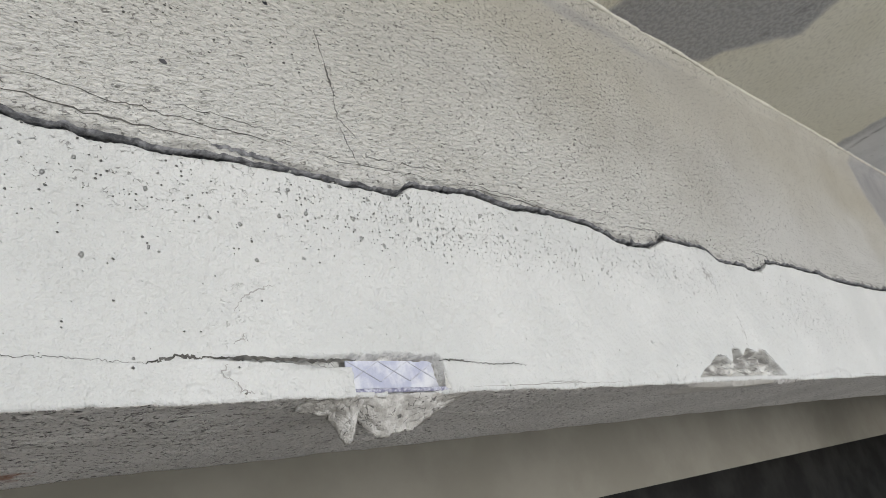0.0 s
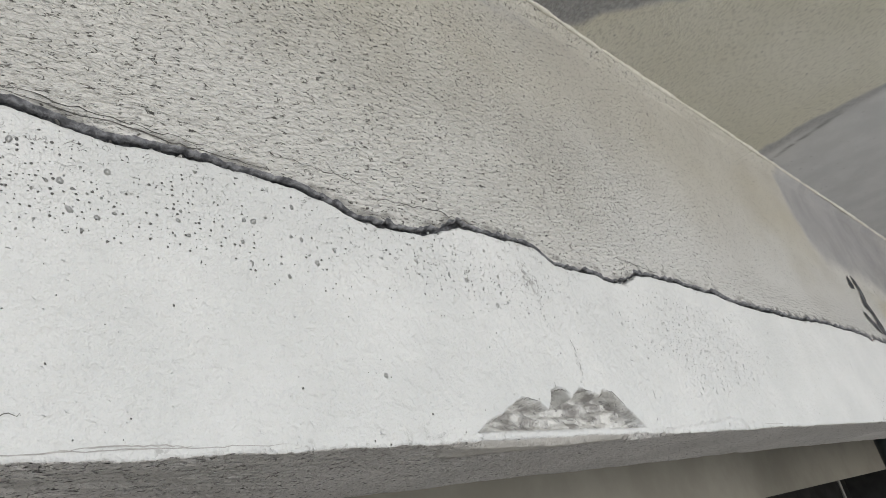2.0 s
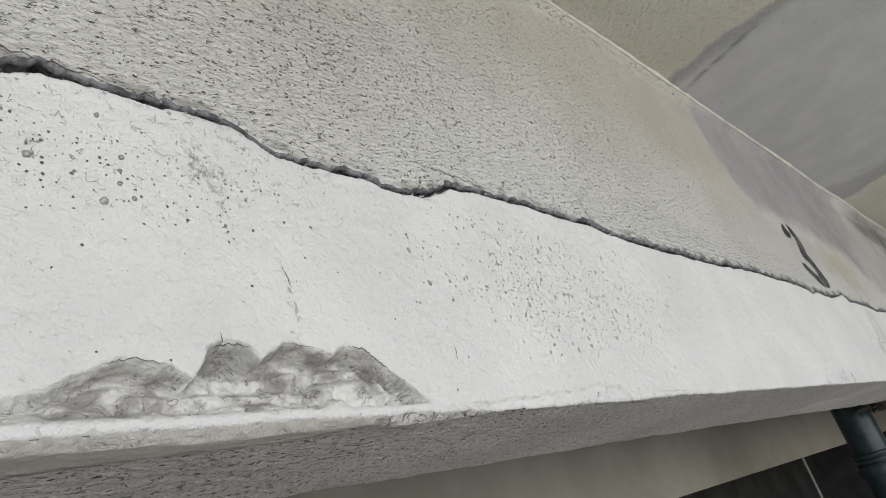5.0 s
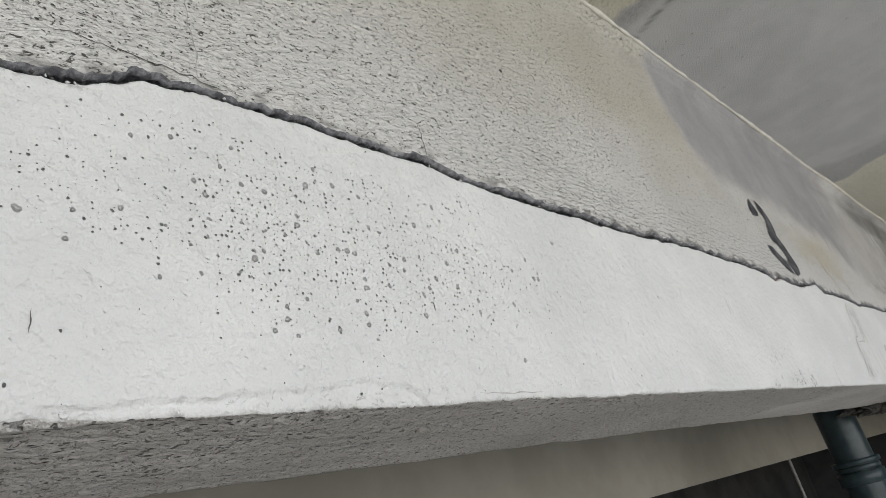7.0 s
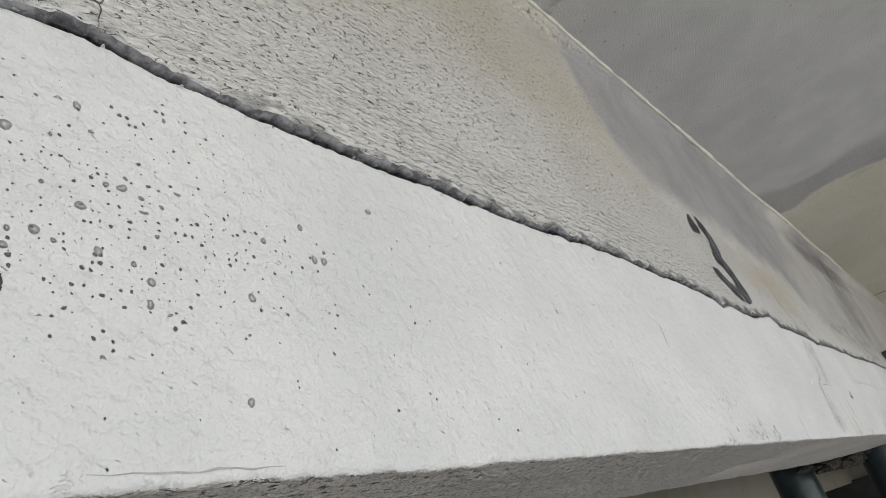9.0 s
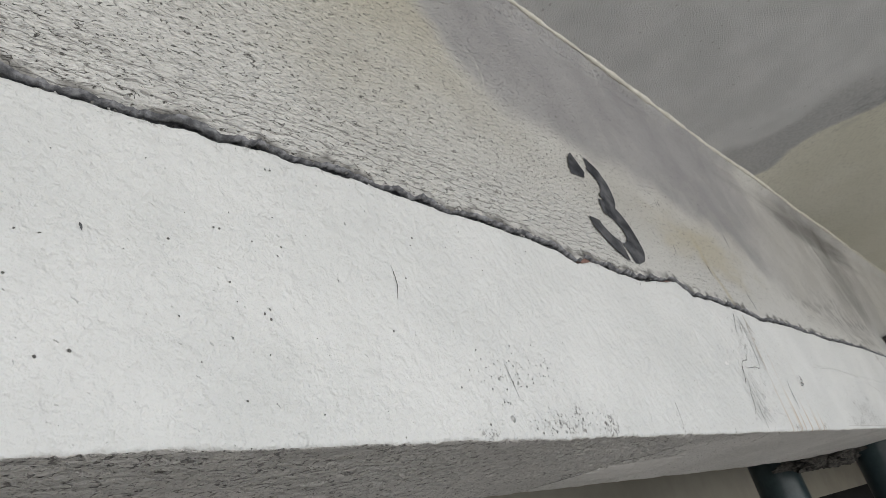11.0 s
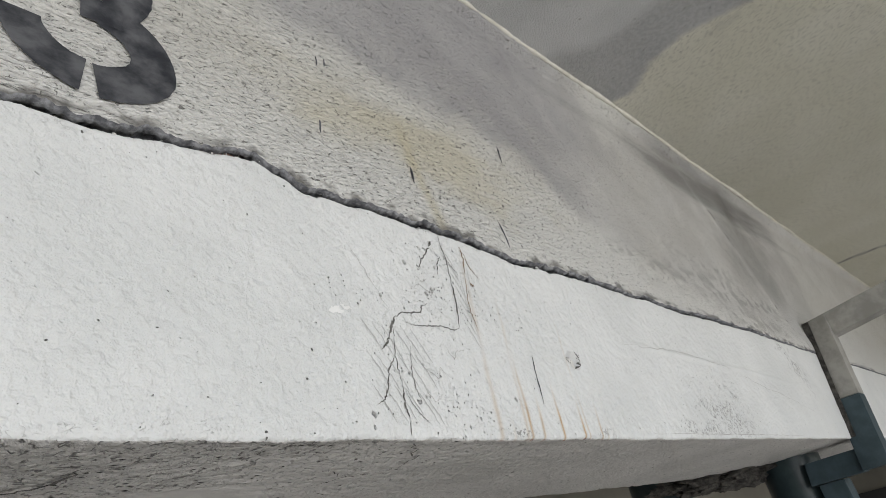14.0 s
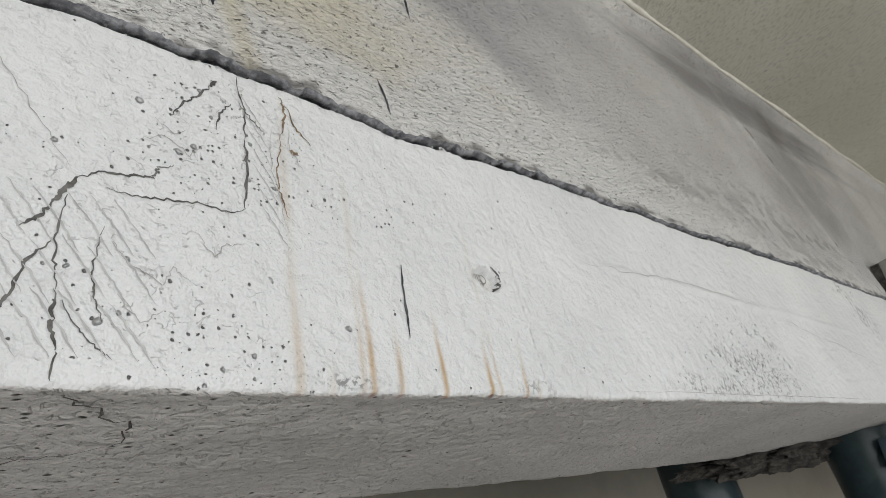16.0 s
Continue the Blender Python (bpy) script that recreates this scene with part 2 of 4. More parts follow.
def soffit_render():
    """Grey cement combed along the wall: pale ridges, dark dashes between them, smoother towards the far end."""
    mat, nt, b = material("soffit_render", 0.9)
    flat = plane_coords(nt, 0, 1)
    rough = math_node(nt, "SUBTRACT", 1.0, math_node(nt, "MAXIMUM", attribute(nt, "smooth"), attribute(nt, "broken")), clamp=True)
    streak = noise_node(nt, plane_coords(nt, 0, 1, 1.0, 0.9, 3), 92, 4, 0.62, 0.35)
    fine = noise_node(nt, plane_coords(nt, 0, 1, 1.0, 0.8), 240, 4, 0.7)
    dash = curl_node(nt, plane_coords(nt, 0, 1, 1.0, 0.85, 3), 84, 0.040, 120, 0.52, 0.8)
    dash = math_node(nt, "MULTIPLY", dash, rough)
    big = noise_node(nt, flat, 5, 4)
    pit = pits_node(nt, plane_coords(nt, 0, 1, 1.0, 1.5), 125, math_node(nt, "MULTIPLY", math_node(nt, "MULTIPLY", ramp(nt, big, 0.38, 0.62), 0.55), rough), 0.30)
    col = mix_colour(nt, ramp(nt, big, 0.3, 0.7), (0.58, 0.57, 0.555), (0.70, 0.685, 0.67))
    col = mix_colour(nt, math_node(nt, "MULTIPLY", ramp(nt, streak, 0.52, 0.66), 0.6), col, (0.72, 0.705, 0.675))
    col = mix_colour(nt, math_node(nt, "MULTIPLY", math_node(nt, "MULTIPLY", ramp(nt, fine, 0.56, 0.64), 0.6), rough), col, (0.20, 0.195, 0.19))
    col = mix_colour(nt, math_node(nt, "MULTIPLY", dash, 0.66), col, (0.13, 0.125, 0.12))
    col = mix_colour(nt, pit, col, (0.075, 0.07, 0.066))
    col = mix_colour(nt, attribute(nt, "rust"), col, (0.30, 0.13, 0.07))
    col = mix_colour(nt, attribute(nt, "broken"), col, (0.56, 0.545, 0.515))
    nt.links.new(col, b.inputs["Base Color"])
    h = math_node(nt, "MULTIPLY_ADD", fine, 0.3, math_node(nt, "MULTIPLY", streak, 1.3))
    h = math_node(nt, "MULTIPLY_ADD", dash, -0.6, h)
    h = math_node(nt, "SUBTRACT", h, math_node(nt, "MULTIPLY", pit, 0.6))
    h = math_node(nt, "MULTIPLY", h, math_node(nt, "MULTIPLY_ADD", rough, 0.75, 0.25))
    bump(nt, b, h, 0.0085)
    return mat


def plain(name, colour, second, scale=20, rough=0.8, relief=0.001, metal=0.0):
    mat, nt, b = material(name, rough)
    tc = nt.nodes.new("ShaderNodeTexCoord").outputs["Object"]
    n1, n2 = noise_node(nt, tc, scale, 5, 0.6), noise_node(nt, tc, scale * 9, 3, 0.6)
    col = mix_colour(nt, ramp(nt, n1, 0.35, 0.68), colour, second)
    nt.links.new(col, b.inputs["Base Color"])
    b.inputs["Metallic"].default_value = metal
    bump(nt, b, math_node(nt, "MULTIPLY_ADD", n2, 0.4, n1), relief)
    return mat


M_WHITE, M_WALL, M_CEIL, M_SOFFIT = white_paint(), wall_render(), ceiling_render(), soffit_render()
M_CRACK = plain("crack_mortar", (0.10, 0.102, 0.11), (0.33, 0.335, 0.35), 130, 0.95, 0.002)
M_LINE = plain("crack_shadow_dirt", (0.07, 0.068, 0.064), (0.17, 0.165, 0.155), 120, 0.95, 0.0005)
M_FAINT = plain("hairline_dirt", (0.36, 0.355, 0.34), (0.48, 0.47, 0.455), 120, 0.95, 0.0005)
M_INK = plain("black_paint", (0.02, 0.022, 0.028), (0.11, 0.112, 0.12), 34, 0.6, 0.0006)
M_HATCH = plain("grey_pencil", (0.40, 0.40, 0.39), (0.52, 0.52, 0.51), 90, 0.9, 0.0003)
M_CAULK = plain("cream_filler", (0.58, 0.56, 0.49), (0.70, 0.68, 0.61), 40, 0.85, 0.002)
M_CEMENT = plain("grey_cement", (0.34, 0.325, 0.28), (0.39, 0.375, 0.325), 4, 0.92, 0.0003)
# near-black: the gloom of the unlit room beyond is put into the colour
M_DARK = plain("unlit_room_wall", (0.035, 0.035, 0.036), (0.06, 0.06, 0.06), 3, 0.95, 0.001)
M_PIPE = plain("dark_green_enamel", (0.022, 0.036, 0.040), (0.038, 0.056, 0.060), 25, 0.32, 0.0004)
M_GREEN = plain("blue_green_paint", (0.035, 0.055, 0.065), (0.05, 0.075, 0.088), 30, 0.5, 0.0004)
M_STEEL = plain("dusty_grey_steel", (0.25, 0.245, 0.225), (0.36, 0.35, 0.325), 22, 0.55, 0.0005, 0.15)
M_GLEAM = plain("gleam_white", (0.70, 0.70, 0.69), (0.77, 0.77, 0.76), 40, 0.6, 0.0004)
M_BEAD = plain("lavender_primer", (0.47, 0.49, 0.62), (0.76, 0.77, 0.81), 48, 0.55, 0.0012)
M_STRAND = plain("dull_zinc", (0.42, 0.43, 0.50), (0.68, 0.69, 0.75), 110, 0.6, 0.0008)
M_NOSE = plain("speckled_lavender_zinc", (0.24, 0.24, 0.36), (0.66, 0.67, 0.76), 260, 0.6, 0.0012)
M_FLAKE = plain("broken_plaster", (0.42, 0.405, 0.38), (0.70, 0.69, 0.665), 70, 0.92, 0.004)
_nt = M_FLAKE.node_tree
_b = _nt.nodes["Principled BSDF"]
_vec = _nt.nodes.new("ShaderNodeTexCoord").outputs["Object"]
_nt.links.new(mix_colour(_nt, math_node(_nt, "MULTIPLY", curl_node(_nt, _vec, 48, 0.02, 60, 0.46, 1.4), 0.8), _b.inputs["Base Color"].links[0].from_socket, (0.10, 0.095, 0.09)), _b.inputs["Base Color"])
# pipe sealant, and the black that stands for the bracket's shaded gap
M_SEAL_SHADE = plain("sealant_and_gap_shade", (0.03, 0.028, 0.026), (0.10, 0.095, 0.085), 60, 0.95, 0.006)
M_FLOOR = plain("floor_screed", (0.46, 0.45, 0.43), (0.56, 0.55, 0.52), 3, 0.8, 0.001)


# ---------------------------------------------------------------- mesh helpers
def lattice(ix, iy, seed):
    h = (ix * 374761393 + iy * 668265263 + seed * 974711) & 0x7FFFFFFF
    h = ((h ^ (h >> 13)) * 1274126177) & 0x7FFFFFFF
    return ((h ^ (h >> 16)) & 0xFFFF) / 65535.0


def vnoise(u, v, seed=0):
    """Smooth value noise from -1 to 1 on arrays."""
    u, v = np.broadcast_arrays(np.asarray(u, float), np.asarray(v, float))
    iu, iv = np.floor(u).astype(np.int64), np.floor(v).astype(np.int64)
    fu, fv = u - iu, v - iv
    fu, fv = fu * fu * (3 - 2 * fu), fv * fv * (3 - 2 * fv)
    a = lattice(iu, iv, seed) * (1 - fu) + lattice(iu + 1, iv, seed) * fu
    b = lattice(iu, iv + 1, seed) * (1 - fu) + lattice(iu + 1, iv + 1, seed) * fu
    return 2 * (a * (1 - fv) + b * fv) - 1


def rough_noise(u, v, seed=0, octaves=4):
    return sum(vnoise(u * 2**k, v * 2**k, seed + k) / 2**k for k in range(octaves)) / 1.6


def step(e0, e1, x):
    t = np.clip((x - e0) / (e1 - e0), 0, 1)
    return t * t * (3 - 2 * t)


def spot(x, z, cx, cz, rx, rz, soft=0.6, wob=0.25, seed=0):
    """A blot with an uneven rim: 1 inside, 0 outside."""
    r = np.hypot((x - cx) / rx, (z - cz) / rz) + wob * vnoise(x / rx * 2.3, z / rz * 2.3, 50 + seed) + 0.4 * wob * vnoise(x / rx * 9, z / rz * 9, 70 + seed)
    return 1 - step(1 - soft, 1 + soft * 0.3, r)


def sheet(name, grid, attributes=None, mats=(), rows=None, smooth=True):
    """A mesh from a grid of rows x columns x 3; rows gives each row of faces its material."""
    nr, nc = grid.shape[:2]
    mesh = bpy.data.meshes.new(name)
    idx = np.arange(nr * nc).reshape(nr, nc)
    quads = np.stack([idx[:-1, :-1], idx[:-1, 1:], idx[1:, 1:], idx[1:, :-1]], -1).reshape(-1, 4)
    mesh.vertices.add(nr * nc)
    mesh.vertices.foreach_set("co", grid.astype(np.float32).ravel())
    mesh.loops.add(quads.size)
    mesh.loops.foreach_set("vertex_index", quads.astype(np.int32).ravel())
    mesh.polygons.add(len(quads))
    mesh.polygons.foreach_set("loop_start", np.arange(0, quads.size, 4, dtype=np.int32))
    for m in mats:
        mesh.materials.append(m)
    if rows is not None:
        mesh.polygons.foreach_set("material_index", np.repeat(np.asarray(rows, np.int32), nc - 1))
    mesh.polygons.foreach_set("use_smooth", np.full(len(quads), smooth))
    for key, values in (attributes or {}).items():
        at = mesh.attributes.new(key, "FLOAT", "POINT")
        at.data.foreach_set("value", np.broadcast_to(values, (nr, nc)).astype(np.float32).ravel())
    mesh.update()
    return new(name, mesh)


def part(name, bm, mat, parent=None, label=""):
    mesh = bpy.data.meshes.new(name)
    bm.to_mesh(mesh)
    bm.free()
    mesh.materials.append(mat)
    ob = new(name, mesh)
    if parent is not None:
        ob.parent = parent
    return tagged(ob, label)


def box(lo, hi, bevel=0.0, shear=0.0, z0=0.0):
    """A box between two corners with bevelled edges; shear: x gained for each metre of height over z0."""
    bm = bmesh.new()
    lo, hi = Vector(lo), Vector(hi)
    bmesh.ops.create_cube(bm, size=1, matrix=Matrix.Translation((lo + hi) / 2) @ Matrix.Diagonal((*(hi - lo), 1)))
    if bevel:
        bmesh.ops.bevel(bm, geom=bm.edges[:], offset=bevel, segments=2, profile=0.7, affect="EDGES")
    for v in bm.verts:
        v.co.x += shear * (v.co.z - z0)
    return bm


def tube(x, y, z0, z1, r, lean=(0.0, 0.0), sides=40, inner=0.0):
    bm = bmesh.new()
    rings = []
    profile = [(z0, r), (z1, r)] if not inner else [(z0, inner), (z0, r - 0.003), (z0 + 0.003, r), (z1 - 0.003, r), (z1, r - 0.003), (z1, inner)]
    for z, rad in profile:
        rings.append([bm.verts.new((x + lean[0] * (z - z0) + rad * math.cos(2 * math.pi * k / sides), y + lean[1] * (z - z0) + rad * math.sin(2 * math.pi * k / sides), z)) for k in range(sides)])
    for a, b in zip(rings, rings[1:]):
        for k in range(sides):
            f = bm.faces.new((a[k], a[(k + 1) % sides], b[(k + 1) % sides], b[k]))
            f.smooth = True
    return bm


def slab(name, lo, hi, mat, label, category):
    ob = part(name, box(lo, hi), mat)
    return tagged(ob, label, category, kind="structure")


# ---------------------------------------------------------------- the shape of the wall
FACE, SOFFIT, CEILING = 0.435, 2.135, 2.812
CRACK = [(-0.8, 2.33), (.19, 2.329), (.25, 2.325), (.33, 2.326), (.394, 2.331), (.457, 2.329), (.515, 2.328), (.532, 2.341), (.62, 2.349),
         (.68, 2.342), (.75, 2.345), (.829, 2.344), (.89, 2.326), (.962, 2.330), (1.015, 2.348), (1.134, 2.347), (1.166, 2.331), (1.25, 2.331),
         (1.29, 2.325), (1.325, 2.331), (1.342, 2.338), (1.362, 2.346), (1.41, 2.350), (1.48, 2.351), (1.6, 2.349), (1.715, 2.341), (1.95, 2.343), (2.06, 2.346),
         (2.15, 2.352), (2.28, 2.349), (2.39, 2.350), (2.47, 2.346), (2.51, 2.337), (2.55, 2.343), (2.66, 2.338), (2.785, 2.357), (2.83, 2.341),
         (2.9, 2.344), (3.0, 2.343), (3.11, 2.335), (3.29, 2.341), (3.56, 2.339), (3.88, 2.345), (4.03, 2.342), (8.4, 2.345)]


def back_y(x):
    """The uneven inner edge of the soffit."""
    return np.interp(x, [.2, .8, 1.2, 2.0, 2.6, 3.0, 3.4], [.712, .692, .672, .664, .676, .692, .71]) + 0.0025 * rough_noise(x * 14, 0 * x + 5, 91, 4)


def crack_z(x):
    xs, zs = zip(*CRACK)
    return np.interp(x, xs, zs) + 0.0024 * rough_noise(x * 48, 0 * x + 3, 11, 6) + 0.0007 * rough_noise(x * 330, 0 * x + 3, 12, 3)


def crack_gap(x):
    wide = np.interp(x, [-0.8, .2, .33, .40, .50, .62, .83, .88, 1.0, 1.13, 1.15, 1.19, 1.35, 1.5, 2.1, 2.6, 2.8, 3.1, 3.4, 4.0, 4.15, 7.2],
                     [.0026, .0027, .0027, .0020, .0030, .0032, .0040, .003, .007, .004, .0008, .004, .0065, .0045, .0055, .006, .006, .005, .004, .003, .0005, .0005])
    return np.clip(0.92 * wide * (1 + 0.95 * rough_noise(x * 60, 0 * x + 9, 21, 5) + 0.35 * rough_noise(x * 300, 0 * x + 9, 22, 3)), 0.0006, 0.016)


SPALL = [(.965, 2.137), (.99, 2.150), (1.02, 2.160), (1.04, 2.171), (1.055, 2.174), (1.07, 2.171), (1.085, 2.164), (1.091, 2.170), (1.095, 2.180), (1.108, 2.183), (1.121, 2.181),
         (1.127, 2.173), (1.136, 2.178), (1.146, 2.184), (1.165, 2.182), (1.182, 2.177), (1.192, 2.184), (1.205, 2.182), (1.214, 2.175), (1.226, 2.165), (1.240, 2.156), (1.252, 2.146), (1.27, 2.137)]


def spall_top(x, z):
    xs, zs = zip(*SPALL)
    return np.interp(x, xs, zs, left=2.1, right=2.1) + 0.0038 * rough_noise(x * 48, z * 40, 31, 5)


def spall_mask(x, z):
    return step(-0.0006, 0.0012, spall_top(x, z) - z) * step(2.1415, 2.1445, z)


def spall_depth(x, z):
    """A scoop, deepest under its torn rim, that runs out to the lower edge; lumps and flakes lie in it."""
    top = spall_top(x, z)
    down = np.clip((top - z) / np.maximum(top - 2.1415, 0.004), 0, 1)
    scoop = 0.026 * step(0, 0.10, down) * (1 - 0.92 * down ** 0.8)
    steps = np.abs(((z + 0.010 * rough_noise(x * 16, z * 22, 5, 3)) / 0.0105) % 1 - 0.5)
    lumps = 0.009 * rough_noise(x * 30, z * 44, 7, 4) + 0.007 * steps + 0.0040 * rough_noise(x * 110, z * 130, 6)
    calm = 0.35 + 0.85 * step(1.03, 1.08, x)
    socket = 0.012 * spot(x, z, 1.112, 2.176, .015, .0075, .3, .3, 21)
    groove = 0.009 * np.exp(-((x - 1.163 - 0.10 * (z - 2.158) - 0.002 * vnoise(x * 0, z * 150, 92)) / .0025) ** 2) * step(2.174, 2.168, z)
    return np.clip(scoop + lumps * calm * step(0, 0.15, down) + socket + groove, 0.0012, 0.034)


def gap_mask(x, z):
    """The torn slot that widens towards the exposed bead."""
    top = np.interp(x, [.30, .345, .38, .41, .44], [2.1640, 2.1655, 2.1655, 2.1665, 2.1685]) + 0.0012 * rough_noise(x * 70, 0 * x, 93)
    low = np.interp(x, [.30, .345, .38, .41, .44], [2.1640, 2.1636, 2.1612, 2.1588, 2.1590]) + 0.0012 * rough_noise(x * 60, 0 * x, 94)
    return step(0, 0.001, top - z) * step(0, 0.001, z - low) * step(.30, .32, x) * step(.442, .438, x)


def bead_mask(x, z):
    edge = 0.0016 * rough_noise(x * 80, z * 80, 41)
    return step(.433, .437, x + edge) * step(.533, .529, x + edge + 0.25 * (z - 2.15)) * step(2.1695, 2.1665, z + 2.4 * edge) * step(2.1375, 2.1395, z)


def face_y(x, z):
    """The front of the white lintel."""
    y = FACE + 0.0009 * vnoise(x * 9, z * 14, 1) + 0.0004 * vnoise(x * 45, z * 45, 2) + 0.00022 * vnoise(x * 160, z * 160, 3)
    y = y + spall_mask(x, z) * spall_depth(x, z)
    y = y + gap_mask(x, z) * (0.016 + 0.003 * rough_noise(x * 90, z * 90, 95))
    y = y + bead_mask(x, z) * 0.012
    # a skin of paint broken away along the lower edge
    worn = np.interp(x, [1.26, 1.40, 1.472, 1.49, 1.507, 1.527, 1.542], [2.138, 2.144, 2.149, 2.152, 2.15, 2.149, 2.1390], left=2.1, right=2.1) + 0.0016 * rough_noise(x * 40, 0 * x, 99)
    y = y + 0.0038 * step(0, 0.0014, worn - z)
    # raised dab of filler beside the exposed bead, and the lip of the hairline crack
    filler = spot(x, z, .375, 2.149, .062, .012, 0.15, 0.3, 4) * step(.437, .434, x)
    y = y - 0.0016 * filler
    # shallow knock near the end and the raised scrape beside it
    y = y + 0.008 * spot(x, z, 3.170, 2.222, .013, .009, 0.15, 0.25, 9)
    y = y - 0.0018 * np.exp(-((z - 2.262 + 0.02 * (x - 3.4) + 0.006 * vnoise(x * 8, 0 * x, 8)) / 0.0035) ** 2) * step(3.3, 3.36, x) * step(4.2, 3.7, x)
    return y


def wall_y(x, z):
    """The front of the rendered wall over the crack."""
    lift = z - 2.345
    y = FACE - 0.0015 + 0.0125 * step(0.0, 0.10, lift) + 0.0014 * vnoise(x * 7, z * 9, 12) + 0.0008 * vnoise(x * 40, z * 75, 13) + 0.0004 * vnoise(x * 95, z * 170, 14)
    # layers of old paint lifted along the crack
    lips = np.abs(((lift + 0.004 * rough_noise(x * 14, z * 10, 15)) / 0.006) % 1 - 0.5)
    y = y - 0.0014 * lips * step(0.034, 0.006, lift) * step(.95, .5, x)
    return y


def columns(stretches):
    out = [np.arange(a, b, d) for a, b, d in stretches]
    return np.concatenate(out + [[stretches[-1][1]]])


def build_lintel():
    x = columns([(-0.8, .12, .04), (.12, 1.45, .0013), (1.45, 2.86, .0018), (2.86, 3.2, .001), (3.2, 3.6, .002), (3.6, 4.45, .0035), (4.45, 8.35, .05)])
    zc = crack_z(x)
    low = SOFFIT + 0.0011 * vnoise(x * 30, 0 * x, 16) + 0.0009 * rough_noise(x * 110, 0 * x, 17) - 0.0006
    ys, zs, mat = [], [], []
    for y in (0.456, 0.450, 0.442):
        ys.append(0 * x + y), zs.append(zc - 0.0003), mat.append(1)
    for v in np.linspace(0, 1, 124):
        z = zc - 0.0012 + (low + 0.004 - zc + 0.0012) * v
        ys.append(face_y(x, z) + 0.0015 * (v == 0)), zs.append(z), mat.append(0)
    mat[-1] = 0
    for a in (30, 60, 90):
        ys.append(face_y(x, low + 0.004) + 0.0035 * (1 - math.cos(radians(a)))), zs.append(low + 0.004 - 0.004 * math.sin(radians(a))), mat.append(0 if a < 90 else 2)
    for v in np.linspace(0.02, 1, 56):
        y = FACE + 0.004 + (back_y(x) - FACE - 0.004) * v
        z = SOFFIT + 0.0011 * vnoise(x * 16, y * 30, 18) + 0.0007 * vnoise(x * 60, y * 200, 19)
        # thicker skin of plaster left along the arris under the broken stretch
        z = z - 0.004 * step(.05, .0, y - FACE - 0.01 * vnoise(x * 20, 0 * x, 20)) * step(.93, 1.0, x) * step(1.36, 1.25, x)
        ys.append(y), zs.append(z), mat.append(2)
    for z in (SOFFIT + 0.006, 2.95):
        ys.append(back_y(x) + 0.003), zs.append(0 * x + z), mat.append(3)
    Y, Z = np.array(ys), np.array(zs)
    X = np.broadcast_to(x, Y.shape)
    front = (np.abs(Y - FACE) < 0.04).astype(float)
    cluster = spot(X, Z, .30, 2.30, .3, .035, .9, .3, 1) * .25 + spot(X, Z, .62, 2.30, .3, .04, .8, .3, 2) * .6 + spot(X, Z, .45, 2.275, .5, .03, .8, .3, 5) * .3
    cluster = cluster + spot(X, Z, 1.02, 2.29, .16, .04, .8, .4, 3) * .6 + spot(X, Z, 1.55, 2.25, .22, .07, .8, .35, 4) * .75 + spot(X, Z, 1.40, 2.27, .13, .06, .8, .3, 6) * .5
    cluster = cluster + spot(X, Z, 3.58, 2.185, .14, .05, .8, .5, 7) * .7 + spot(X, Z, 2.95, 2.16, .1, .03, .8, .4, 8) * .5 + spot(X, Z, 2.98, 2.28, .06, .05, .8, .4, 9) * .5
    cluster = cluster + spot(X, Z, 2.32, 2.19, .06, .03, .8, .5, 10) * .5 + spot(X, Z, 2.38, 2.147, .08, .012, .7, .5, 11) * .8 + spot(X, Z, 2.98, 2.26, .2, .02, .8, .5, 12) * .3
    pits = np.clip(cluster * 0.55 + 0.015 * vnoise(X * 9, Z * 9, 30), 0, 1)
    broken = np.clip(spall_mask(X, Z) + bead_mask(X, Z) + gap_mask(X, Z), 0, 1) * front + (Y > FACE + 0.002) * (Z < 2.14) * step(.050, .046, Y - FACE + 0.012 * rough_noise(X * 22, Y * 30, 20) + 0.10 * step(1.12, 1.34, X)) * step(.93, 1.0, X) * 0.85
    drop = crack_z(X) - Z
    curl = 1.0 * step(.055, .005, drop + .02 * vnoise(X * 14, Z * 14, 96)) * step(1.35, 1.0, X) + .8 * spot(X, Z, 1.05, 2.295, .20, .035, .8, .4, 22) + .5 * spot(X, Z, .45, 2.30, .3, .04, .8, .4, 23)
    curl = curl + .5 * spot(X, Z, 2.945, 2.22, .07, .10, .6, .4, 24) + .55 * spot(X, Z, 2.97, 2.31, .09, .04, .7, .4, 25) + .35 * step(.03, .0, drop) * step(1.4, 1.7, X) + .5 * spot(X, Z, .34, 2.19, .03, .035, .6, .4, 26)
    curl = curl + .6 * spot(X, Z, 2.42, 2.155, .10, .022, .6, .4, 27) + .5 * step(2.152, 2.142, Z) * step(-.2, .4, vnoise(X * 6, 0 * X, 97))
    curl = np.clip(curl, 0, 1) * (1 - np.clip(broken, 0, 1)) * front
    calm = np.clip(step(2.62, 2.80, X + .05 * vnoise(X * 4, Y * 20, 98) + .9 * (Y - .60)) * .55 + spot(X, Y, 2.76, .60, .11, .06, .3, .2, 28), 0, 1)
    rust = 0 * X
